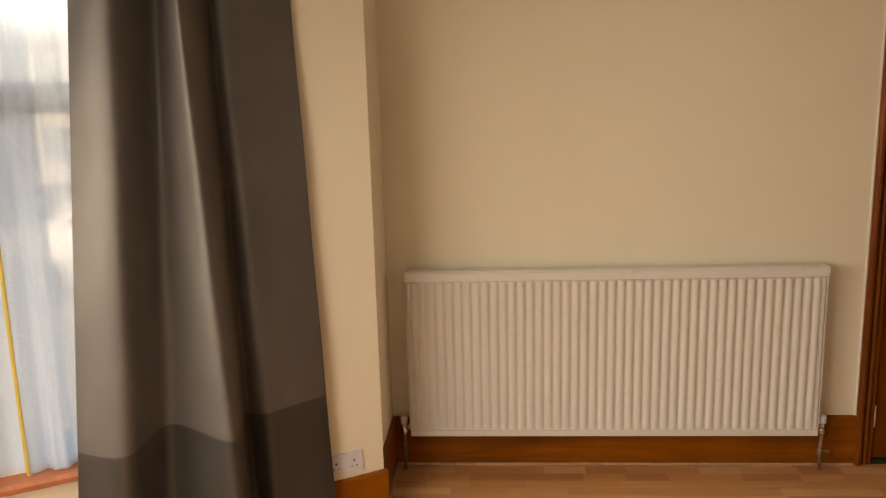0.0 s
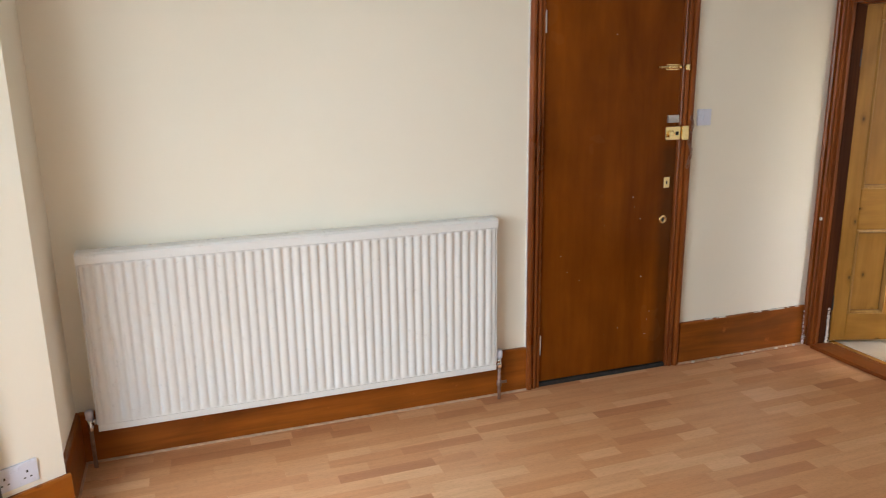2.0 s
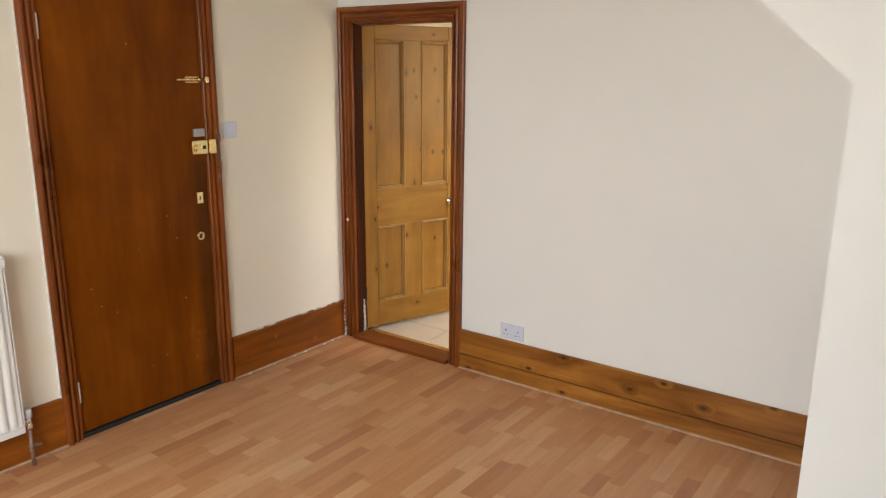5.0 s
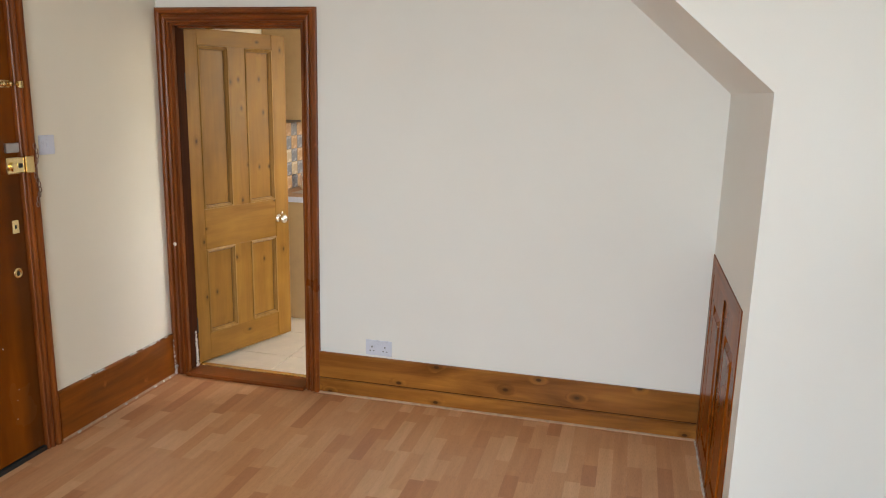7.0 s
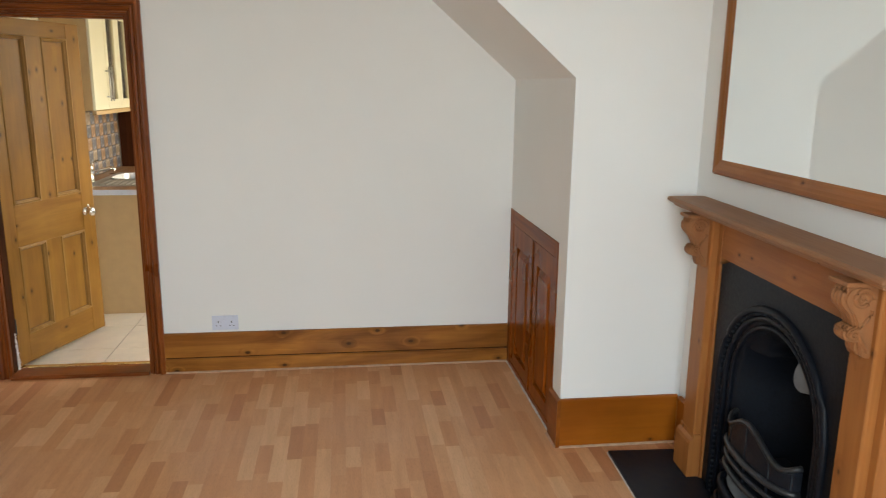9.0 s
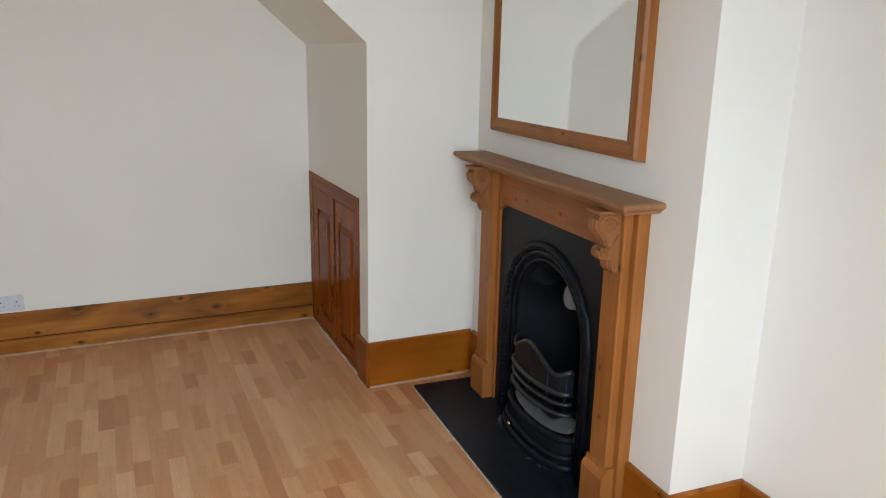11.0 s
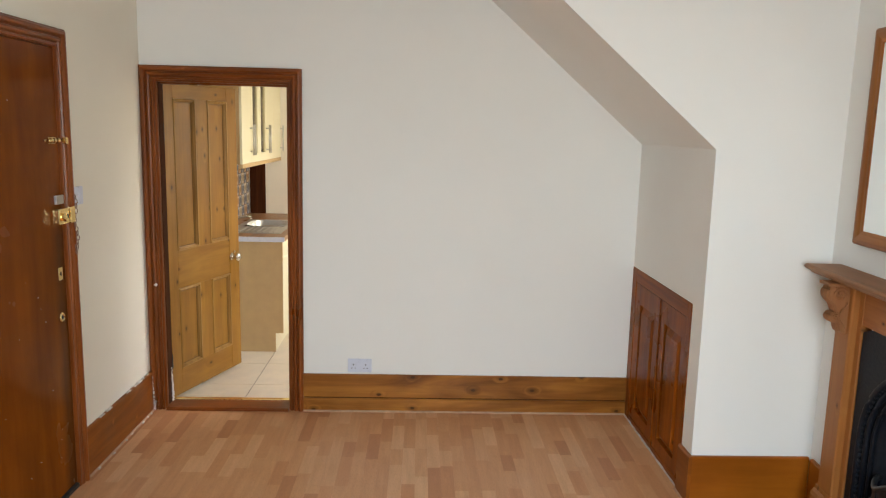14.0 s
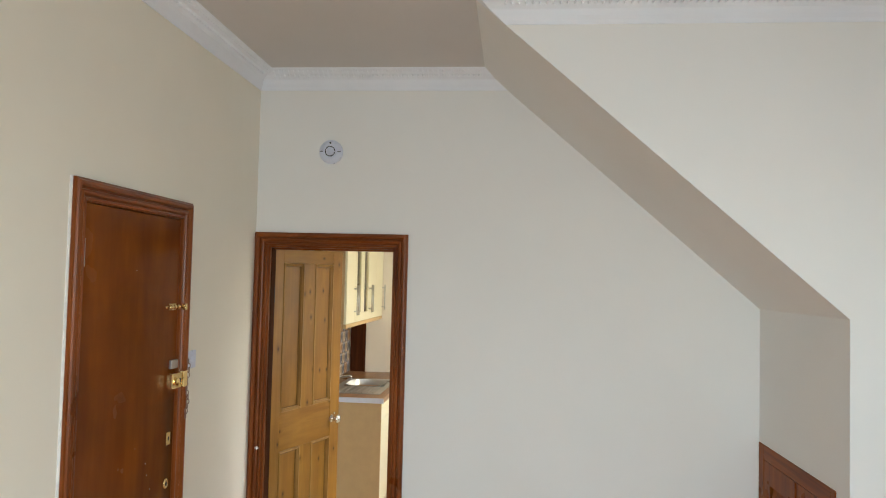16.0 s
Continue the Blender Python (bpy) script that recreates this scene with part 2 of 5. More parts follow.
SURROUND_X = wood("surround_level", (0.44, 0.18, 0.056), (0.3, 0.112, 0.034), "x", 0.45, knots=0.05, coat=0.2, stripes=18, streak=0.4)
MANTEL = wood("weathered_mantel", (0.37, 0.192, 0.098), (0.28, 0.135, 0.066), "x", 0.5, knots=0.04, coat=0.1, stripes=20, streak=0.4)
CARVED = wood("carved_wood", (0.34, 0.150, 0.060), (0.25, 0.100, 0.037), "z", 0.5, coat=0.1, stripes=18, streak=0.4)
CUPBOARD_Z = wood("red_varnished_upright", (0.35, 0.092, 0.0065), (0.165, 0.038, 0.0035), "z", 0.28, knots=0.05, coat=0.5)
CUPBOARD_X = wood("red_varnished_level", (0.35, 0.092, 0.0065), (0.165, 0.038, 0.0035), "x", 0.28, coat=0.5)
for varnish in (CUPBOARD_Z, CUPBOARD_X):
    varnish.node_tree.nodes["Principled BSDF"].inputs["Specular IOR Level"].default_value = 0.07
    varnish.node_tree.nodes["Principled BSDF"].inputs["Coat Weight"].default_value = 0.03
# Brown for the shade in the creases of the door mouldings.
CREASE_SHADE = plain("crease_shade", (0.14, 0.062, 0.012), 0.6)
BEADING = plain("pale_beading", (0.46, 0.29, 0.19), 0.6, spots=0.2)
FILLER = plain("old_white_filler", (0.62, 0.58, 0.54), 0.8, spots=0.35, lump=0.5)
FILLER_WHITE = plain("white_caulk", (0.80, 0.78, 0.75), 0.7, spots=0.1)
RADIATOR = plain("radiator_enamel", (0.75, 0.75, 0.74), 0.32, spots=0.015, lump=0.0)
PLASTIC = plain("white_plastic", (0.67, 0.705, 0.82), 0.3, spots=0.02)
DARK = plain("dark_slot", (0.02, 0.02, 0.02), 0.6)
BRASS = plain("polished_brass", (0.90, 0.70, 0.34), 0.17, 1.0)
CHROME = plain("chrome", (0.82, 0.82, 0.82), 0.12, 1.0)
STEEL = plain("brushed_steel", (0.55, 0.55, 0.55), 0.38, 1.0)
TARNISHED = plain("tarnished_pipe", (0.30, 0.20, 0.16), 0.5, 0.6, spots=0.4)
IRON = plain("black_cast_iron", (0.006, 0.008, 0.013), 0.45, 0.0, spots=0.3, scale=80, lump=0.35)
SLATE = plain("black_slate", (0.008, 0.011, 0.017), 0.42, 0.0, spots=0.5, scale=22, lump=0.2)
ASH = plain("grey_ash_pan", (0.12, 0.13, 0.14), 0.5, 0.1, spots=0.2)
for dull in (IRON, SLATE):
    dull.node_tree.nodes["Principled BSDF"].inputs["Specular IOR Level"].default_value = 0.2
# Greyer iron for the grate rails: wear plus edge highlights put into the colour.
WORN_LIT_IRON = plain("worn_lit_iron", (0.024, 0.026, 0.030), 0.36, 0.2, spots=0.35, scale=60, lump=0.3)
MIRROR_GLASS = plain("mirror_silver", (0.88, 0.91, 0.91), 0.001, 1.0, spots=0.0, lump=0.0)
UPVC = plain("white_window_frame", (0.82, 0.82, 0.82), 0.3, spots=0.02)
TERRACOTTA = plain("terracotta_sill", (0.42, 0.13, 0.062), 0.45, spots=0.2)
YELLOW = plain("yellow_edging", (0.62, 0.47, 0.11), 0.7)
CERAMIC = plain("cream_floor_tile", (0.70, 0.63, 0.52), 0.35, spots=0.08, scale=8)
GROUT = plain("brown_grout", (0.17, 0.14, 0.11), 0.9)
CAB_CREAM = plain("pale_cabinet_front", (0.78, 0.74, 0.56), 0.35, spots=0.02, lump=0.0)
CAB_BEECH = plain("beech_panel", (0.52, 0.355, 0.175), 0.45, spots=0.05, scale=12)
WORKTOP = wood("worktop_laminate", (0.42, 0.23, 0.11), (0.30, 0.15, 0.07), "x", 0.3, coat=0.2, stripes=24)
TILE_ORANGE = plain("terracotta_wall_tile", (0.44, 0.28, 0.17), 0.25)
TILE_BLUE = plain("slate_blue_wall_tile", (0.20, 0.205, 0.25), 0.25)
TILE_CREAM = plain("beige_wall_tile", (0.46, 0.37, 0.28), 0.25)
ASPHALT = plain("asphalt", (0.06, 0.06, 0.062), 0.9, spots=0.25)
PAVING = plain("concrete_paving", (0.15, 0.15, 0.145), 0.9, spots=0.15, scale=6)
RENDERED = paint("pale_render", (0.72, 0.70, 0.66), 0.9)
ROOF = plain("slate_roof", (0.22, 0.22, 0.23), 0.7, spots=0.3, scale=6)
CAR_PAINT = plain("white_car_paint", (0.82, 0.82, 0.82), 0.15, spots=0.01)
CAR_GLASS = plain("dark_car_glass", (0.03, 0.035, 0.04), 0.06)
HOUSE_GLASS = plain("far_window_glass", (0.36, 0.38, 0.40), 0.1)
RUBBER = plain("rubber", (0.02, 0.02, 0.02), 0.8)


def fabric(name, colour, rough, weave=900):
    m, nt, p = material(name)
    mp = mapped(nt, (1, 1, 0.6))
    n = noise_of(nt, mp, weave, 2)
    b = noise_of(nt, mp, 6, 4)
    r = ramp_of(nt, [(0.3, tuple(c * 0.85 for c in colour)), (0.7, tuple(c * 1.1 for c in colour))])
    nt.links.new(b.outputs["Fac"], r.inputs["Fac"])
    nt.links.new(r.outputs["Color"], p.inputs["Base Color"])
    p.inputs["Roughness"].default_value = rough
    p.inputs["Sheen Weight"].default_value = 0.1
    bump_of(nt, p, n.outputs["Fac"], 0.2, 0.0006)
    return m


CURTAIN = fabric("grey_satin", (0.098, 0.091, 0.090), 0.5)
CURTAIN_BAND = fabric("dark_grey_satin", (0.036, 0.035, 0.035), 0.42)


def sheer_fabric():
    m, nt, p = material("white_sheer")
    nt.nodes.remove(p)
    out = nt.nodes["Material Output"]
    clear, dif, tra = (nt.nodes.new("ShaderNodeBsdf" + k) for k in ("Transparent", "Diffuse", "Translucent"))
    dif.inputs["Color"].default_value = tra.inputs["Color"].default_value = (0.80, 0.89, 0.98, 1)
    a, b = nt.nodes.new("ShaderNodeMixShader"), nt.nodes.new("ShaderNodeMixShader")
    nt.links.new(dif.outputs[0], a.inputs[1])
    nt.links.new(tra.outputs[0], a.inputs[2])
    a.inputs[0].default_value = 0.75
    n = noise_of(nt, mapped(nt, (300, 300, 300)), 1.0, 2)
    r = ramp_of(nt, [(0.3, (0.76,) * 3), (0.7, (0.90,) * 3)])
    nt.links.new(n.outputs["Fac"], r.inputs["Fac"])
    nt.links.new(r.outputs["Color"], b.inputs[0])
    nt.links.new(clear.outputs[0], b.inputs[1])
    nt.links.new(a.outputs[0], b.inputs[2])
    nt.links.new(b.outputs[0], out.inputs["Surface"])
    return m


def pane_glass(name, tint=(1, 1, 1)):
    m, nt, p = material(name)
    nt.nodes.remove(p)
    out = nt.nodes["Material Output"]
    clear, gl = nt.nodes.new("ShaderNodeBsdfTransparent"), nt.nodes.new("ShaderNodeBsdfGlossy")
    clear.inputs["Color"].default_value = (*tint, 1)
    gl.inputs["Roughness"].default_value = 0.01
    f = nt.nodes.new("ShaderNodeFresnel")
    f.inputs["IOR"].default_value = 1.45
    mx = nt.nodes.new("ShaderNodeMixShader")
    nt.links.new(f.outputs[0], mx.inputs[0])
    nt.links.new(clear.outputs[0], mx.inputs[1])
    nt.links.new(gl.outputs[0], mx.inputs[2])
    nt.links.new(mx.outputs[0], out.inputs["Surface"])
    return m


SHEER, GLASS = sheer_fabric(), pane_glass("window_glass", (0.96, 0.98, 0.97))
SMOKED = pane_glass("cabinet_glass", (0.9, 0.86, 0.76))

# ---- mesh helpers ----


def block(bm, x0, y0, z0, x1, y1, z1):
    vs = [bm.verts.new((x, y, z)) for z in (z0, z1) for x, y in ((x0, y0), (x1, y0), (x1, y1), (x0, y1))]
    for q in ((3, 2, 1, 0), (4, 5, 6, 7), (0, 1, 5, 4), (1, 2, 6, 5), (2, 3, 7, 6), (3, 0, 4, 7)):
        bm.faces.new([vs[i] for i in q])
    return vs


def blocks(*sizes, bevel=0.0):
    bm = bmesh.new()
    for s in sizes:
        block(bm, min(s[0], s[3]), min(s[1], s[4]), min(s[2], s[5]), max(s[0], s[3]), max(s[1], s[4]), max(s[2], s[5]))
    if bevel:
        bmesh.ops.bevel(bm, geom=bm.edges[:], offset=bevel, segments=2, affect="EDGES", profile=0.6)
    return bm


def prism(bm, outline, to3d, d0, d1):
    """A flat outline of (a, b) drawn out from depth d0 to d1; to3d(a, b, d) gives the place."""
    lo = [bm.verts.new(to3d(a, b, d0)) for a, b in outline]
    hi = [bm.verts.new(to3d(a, b, d1)) for a, b in outline]
    bm.faces.new(lo[::-1])
    bm.faces.new(hi)
    n = len(lo)
    for i in range(n):
        bm.faces.new((lo[i], lo[(i + 1) % n], hi[(i + 1) % n], hi[i]))
    bmesh.ops.recalc_face_normals(bm, faces=bm.faces[:])
    return bm


def lathe(bm, profile, m, seg=20):
    """Turns (r, h) points about the z axis of m."""
    rings = []
    for r, h in profile:
        rings.append([bm.verts.new(m @ Vector((r * math.cos(2 * math.pi * i / seg), r * math.sin(2 * math.pi * i / seg), h))) for i in range(seg)])
    for a, b in zip(rings, rings[1:]):
        for i in range(seg):
            bm.faces.new((a[i], a[(i + 1) % seg], b[(i + 1) % seg], b[i]))
    bm.faces.new(rings[0][::-1])
    bm.faces.new(rings[-1])
    return bm


def tube(bm, path, r, seg=8, flat=1.0):
    rings, path = [], [Vector(p) for p in path]
    for i, p in enumerate(path):
        d = (path[min(i + 1, len(path) - 1)] - path[max(i - 1, 0)]).normalized()
        up = Vector((0, 0, 1)) if abs(d.z) < 0.9 else Vector((0, 1, 0))
        a = d.cross(up).normalized()
        b = a.cross(d).normalized()
        rings.append([bm.verts.new(p + a * r * math.cos(2 * math.pi * k / seg) + b * r * flat * math.sin(2 * math.pi * k / seg)) for k in range(seg)])
    for u, v in zip(rings, rings[1:]):
        for k in range(seg):
            bm.faces.new((u[k], u[(k + 1) % seg], v[(k + 1) % seg], v[k]))
    bm.faces.new(rings[0][::-1])
    bm.faces.new(rings[-1])
    return bm


def mesh_of(name, bm, mat, smooth=False):
    bmesh.ops.recalc_face_normals(bm, faces=bm.faces[:])
    me = bpy.data.meshes.new(name)
    bm.to_mesh(me)
    bm.free()
    for f in me.polygons:
        f.use_smooth = smooth
    for m in (mat if isinstance(mat, tuple) else (mat,)):
        me.materials.append(m)
    return me


def part(name, bm, mat, parent, label="", smooth=False):
    ob = new(name, mesh_of(name, bm, mat, smooth))
    ob.parent = parent
    return tagged(ob, label=label)


def thing(name, label, category, m=None, group="", kind=""):
    ob = new(name)
    ob.empty_display_size = 0.1
    if m is not None:
        ob.matrix_world = m
    return tagged(ob, label=label, category=category, group=group, kind=kind)


def structure(name, bm, mat, label, category, smooth=False, m=None):
    ob = new(name, mesh_of(name, bm, mat, smooth))
    if m is not None:
        ob.matrix_world = m
    return tagged(ob, label=label, category=category, kind="structure")


CEIL = 3.05
SLANT_Y0, SLANT_Z0, SLANT_Y1 = -2.945, 1.685, -1.365
STAIR_X = -1.12
BREAST = pose(-1.13, -3.525, 0, 0, 0, 177)     # local x runs west along the fireplace wall, y points into it
BAY = Vector((-4.0, -0.535, 0))
SPLAY = pose(BAY.x, BAY.y, 0, 0, 0, 210)       # local x runs along the splayed bay wall, y points to the room

# ---- walls, ceiling ----
structure("wall_north", blocks((-4.3, 0, -0.1, -1.82, 0.25, CEIL), (-1.0, 0, -0.1, 0.0, 0.25, CEIL), (-1.82, 0, 2.08, -1.0, 0.25, CEIL), (-1.82, 0.20, -0.1, -1.0, 0.25, 2.08)),
          CREAM, "cream textured wallpaper wall with a radiator", "wall")
structure("wall_east", blocks((0, -0.08, -0.1, 0.13, 0.25, CEIL), (0, -0.854, 2.005, 0.13, -0.08, CEIL), (0, -3.9, -0.1, 0.13, -0.854, CEIL)),
          WHITE_WALL, "off-white painted wall with the kitchen doorway", "wall")
bm = bmesh.new()
prism(bm, [(SLANT_Y0, -0.1), (SLANT_Y0, SLANT_Z0), (SLANT_Y1, CEIL), (-3.9, CEIL), (-3.9, -0.1)], lambda a, b, d: (d, a, b), STAIR_X, -0.990)
prism(bm, [(SLANT_Y0 - 0.03, -0.1), (SLANT_Y0 - 0.03, 0.948), (SLANT_Y0, 0.948), (SLANT_Y0, SLANT_Z0), (SLANT_Y1, CEIL), (-3.9, CEIL), (-3.9, -0.1)], lambda a, b, d: (d, a, b), -0.990, 0.0)
structure("wall_stair", bm, WHITE_WALL, "off-white staircase wall with slanted soffit over a niche", "wall")
bm = bmesh.new()
prism(bm, [(-0.12, -0.1), (0.42, -0.1), (0.42, 0.93), (1.20, 0.93), (1.20, -0.1), (1.632, -0.1), (1.632, CEIL), (-0.12, CEIL)], lambda a, b, d: (a, d, b), 0.0, 0.42)
block(bm, 0.40, 0.32, -0.1, 1.22, 0.40, 0.95)
structure("wall_chimney", bm, WHITE_WALL, "off-white chimney breast with a fireplace opening", "wall", m=BREAST)
structure("wall_south", blocks((-4.3, -4.0, -0.1, -2.3, -3.745, CEIL)), WHITE_WALL, "off-white wall in the chimney recess", "wall")
bm = blocks((-4.3, -0.55, -0.1, -4.03, 0.0, CEIL))
structure("wall_west_return", bm, CREAM, "cream return wall beside the bay", "wall")
structure("wall_west_pier", blocks((-4.3, -3.9, -0.1, -4.0, -3.30, CEIL)), WHITE_WALL, "off-white pier beside the bay", "wall")
PLAN = [(0.13, 0.25), (-4.3, 0.25), (-4.3, -0.48), (-5.38, -1.19), (-5.38, -2.68), (-4.3, -3.38), (-4.3, -4.0), (0.13, -4.0)]
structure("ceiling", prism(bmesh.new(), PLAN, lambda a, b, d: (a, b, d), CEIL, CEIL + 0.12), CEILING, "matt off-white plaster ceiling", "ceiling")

# bay: two splayed sides and a front, each with a window opening
SILL, HEAD = 0.49, 2.62


def bay_side(name, m, length, s0, s1, mat):
    bm = blocks((0, -0.14, -0.1, s0, 0, CEIL), (s1, -0.14, -0.1, length, 0, CEIL), (s0, -0.14, -0.1, s1, 0, SILL), (s0, -0.14, HEAD, s1, 0, CEIL))
    return structure(name, bm, mat, "painted bay wall round a window opening", "wall", m=m)


def bay_window(name, m, s0, s1):
    w = thing(name, "white plastic framed bay window with a transom", "window", m, kind="structure")
    fr, tr = 0.06, 1.690
    for a in ((s0, -0.11, SILL, s0 + fr, -0.05, HEAD), (s1 - fr, -0.11, SILL, s1, -0.05, HEAD), (s0 + fr, -0.11, SILL, s1 - fr, -0.05, SILL + fr),
              (s0 + fr, -0.11, HEAD - fr, s1 - fr, -0.05, HEAD), (s0 + fr, -0.115, tr, s1 - fr, -0.045, tr + 0.10)):
        part("window_frame", blocks(a, bevel=0.006), UPVC, w)
    for z0, z1 in ((SILL + fr, tr), (tr + 0.10, HEAD - fr)):
        g = part("pane", blocks((s0 + fr, -0.084, z0, s1 - fr, -0.078, z1)), GLASS, w)
        g.visible_shadow = False
    bm = bmesh.new()
    prism(bm, [(-0.12, SILL - 0.005), (0.03, SILL - 0.005), (0.045, SILL + 0.005), (0.045, SILL + 0.018), (0.03, SILL + 0.028), (-0.05, SILL + 0.028)],
          lambda a, b, d: (d, a, b), s0 - 0.04, s1 + 0.04)
    part("window_sill", bm, TERRACOTTA, w, "terracotta red painted sill")
    return w


FRONT_LEN = 1.34
B = SPLAY @ Vector((1.45, 0, 0))
bay_side("wall_bay_north", SPLAY, 1.45, 0.60, 1.38, CREAM)
bay_window("window_1", SPLAY, 0.60, 1.38)
FRONT = pose(B.x, B.y, 0, 0, 0, 270)
bay_side("wall_bay_front", FRONT, FRONT_LEN, 0.05, FRONT_LEN - 0.05, CREAM)
bay_window("window_2", FRONT, 0.05, FRONT_LEN - 0.05)
C = FRONT @ Vector((FRONT_LEN, 0, 0))
SOUTH = pose(C.x, C.y, 0, 0, 0, 330)
bay_side("wall_bay_south", SOUTH, 1.45, 0.07, 0.85, CREAM)
bay_window("window_3", SOUTH, 0.07, 0.85)

# cornice: a cove with a row of small beads, mitred at the inner corners
CORN = [(0, -0.116), (0.006, -0.116), (0.010, -0.099), (0.018, -0.081), (0.024, -0.055), (0.034, -0.046), (0.040, -0.041), (0.050, -0.035), (0.056, -0.027),
        (0.070, -0.021), (0.080, -0.013), (0.092, -0.009), (0.095, 0.0), (0, 0)]


def slant_at(z):
    return SLANT_Y0 + (z - SLANT_Z0) * (SLANT_Y1 - SLANT_Y0) / (CEIL - SLANT_Z0)


def cornice(p0, p1, inward, cut0, cut1):
    """From p0 to p1 along a wall; cut: -1 for an inner mitre, 1 for an outer one, 0 for a square end, "slant" to lie in the soffit."""
    a, b, n = Vector(p0), Vector(p1), Vector(inward)
    d = (b - a).normalized()
    bm = bmesh.new()
    rows = []
    for q, c, e in ((a, cut0, -1), (b, cut1, 1)):
        rows.append([bm.verts.new(q + n * w + (Vector((0, slant_at(CEIL + h) - q.y, 0)) if c == "slant" else d * (e * c * w)) + Vector((0, 0, CEIL + h))) for w, h in CORN])
    for i in range(len(CORN)):
        j = (i + 1) % len(CORN)
        bm.faces.new((rows[0][i], rows[0][j], rows[1][j], rows[1][i]))
    bm.faces.new(rows[0])
    bm.faces.new(rows[1][::-1])
    t = thing("cornice", "white moulded plaster cornice with small bead row", "cornice", kind="structure")
    part("moulding", bm, CORNICE, t)
    bm, length, s = bmesh.new(), (b - a).length, 0.10
    while s < length - 0.10:
        for w, h, r in ((0.047, -0.034, 0.010), (0.075, -0.015, 0.007)):
            c = a + d * s + n * w + Vector((0, 0, CEIL + h))
            vs = [bm.verts.new(c + d * (x * r) + n * (y * r) + Vector((0, 0, z * r))) for x, y, z in ((-1, 0, 0), (1, 0, 0), (0, 1, -1), (0, -1, -1), (0, 1, 0.6), (0, -1, 0.6))]
            for f in ((0, 2, 3), (1, 3, 2), (0, 4, 2), (1, 2, 4), (0, 3, 5), (1, 5, 3)):
                bm.faces.new([vs[i] for i in f])
        s += 0.030
    beads = part("bead_row", bm, CORNICE, t)
    beads["kind"] = "stuff"
    return t


cornice((-4.03, 0, 0), (0, 0, 0), (0, -1, 0), -1, -1)
cornice((0, 0, 0), (0, SLANT_Y1 - 0.07, 0), (-1, 0, 0), -1, "slant")
cornice((STAIR_X, SLANT_Y1 - 0.03, 0), (STAIR_X, -3.52, 0), (-1, 0, 0), "slant", -1)
bw0, bw1 = BREAST @ Vector((0, 0, 0)), BREAST @ Vector((1.632, 0, 0))
cornice(bw0, bw1, (BREAST.to_3x3() @ Vector((0, -1, 0))), -1, 1)

# ---- skirting ----


def skirting(name, m, x0, x1, mats, joint=0.0, top=0.238, label="stained timber skirting board", flakes=0):
    """Local x along the wall, y into the wall; the face is 18 mm proud."""
    t = thing(name, label, "skirting board", m, kind="structure")
    rows = ((0.0, joint - 0.009), (joint, top)) if joint else ((0.0, top),)
    for z0, z1 in rows:
        bm = bmesh.new()
        prism(bm, [(-0.018, z0), (-0.018, z1 - 0.008), (-0.012, z1), (0.0, z1), (0.0, z0)], lambda a, b, d: (d, a, b), x0, x1)
        part("board", bm, mats, t)
    if joint:
        # Dark strip laid in the open joint to deepen its shade by colour.
        part("joint", blocks((x0, -0.006, joint - 0.009, x1, 0.0, joint)), DARK_STRIP, t, "dark strip colouring in the shade of the open joint")
    bm = bmesh.new()
    prism(bm, [(-0.026, 0.0), (-0.025, 0.005), (-0.022, 0.008), (-0.018, 0.009), (-0.018, 0.0)], lambda a, b, d: (d, a, b), x0, x1)
    part("floor_bead", bm, BEADING, t, "pale timber bead along the floor")
    if flakes:
        bm, rg, x = bmesh.new(), random.Random(flakes), x0
        while x < x1 - 0.05:
            w = rg.uniform(0.008, 0.06)
            if rg.random() < 0.62:
                block(bm, x, -0.0135 - rg.uniform(0, 0.004), top - 0.002, x + w, -0.002, top + rg.uniform(0.0015, 0.005))
            if rg.random() < 0.25:
                block(bm, x, -0.029 - rg.uniform(0, 0.004), 0.0, x + w * 0.4, -0.024, rg.uniform(0.003, 0.010))
            x += w + rg.uniform(0.0, 0.05)
        tagged(part("paint_flakes", bm, FILLER, t, "flaking pale paint along the board"), kind="stuff")
    return t


EAST_FACE = pose(0, 0, 0, 0, 0, -90)
skirting("skirting_north_1", pose(0, 0, 0), -4.03, -1.885, SKIRT_X)
skirting("skirting_north_2", pose(0, 0, 0), -0.925, -0.026, SKIRT_X, top=0.245, flakes=5)
skirting("skirting_east", EAST_FACE, 0.932, 2.941, PINE_X, joint=0.094, label="knotty honey pine skirting of two boards")
skirting("skirting_stair", pose(STAIR_X, 0, 0, 0, 0, -90), 2.945, 3.51, PINE_ORANGE, label="honey pine skirting board with a knot")
skirting("skirting_niche", pose(0, SLANT_Y0, 0, 0, 0, 180), 0.990, 1.138, SKIRT_X)
skirting("skirting_chimney_1", BREAST, 0.018, 0.17, PINE_ORANGE)
skirting("skirting_chimney_2", BREAST, 1.409, 1.632, PINE_ORANGE)
skirting("skirting_recess_side", pose(bw1.x, bw1.y, 0, 0, 0, -93), -0.018, 0.31, PINE_ORANGE)
skirting("skirting_recess", pose(0, -3.745, 0, 0, 0, 180), 2.795, 4.0, PINE_ORANGE)
skirting("skirting_return", pose(-4.03, 0, 0, 0, 0, 90), -0.535, -0.018, SKIRT_X)
skirting("skirting_bay", SPLAY @ pose(0, 0, 0, 0, 0, 180), -1.40, 0.012, PINE_ORANGE)

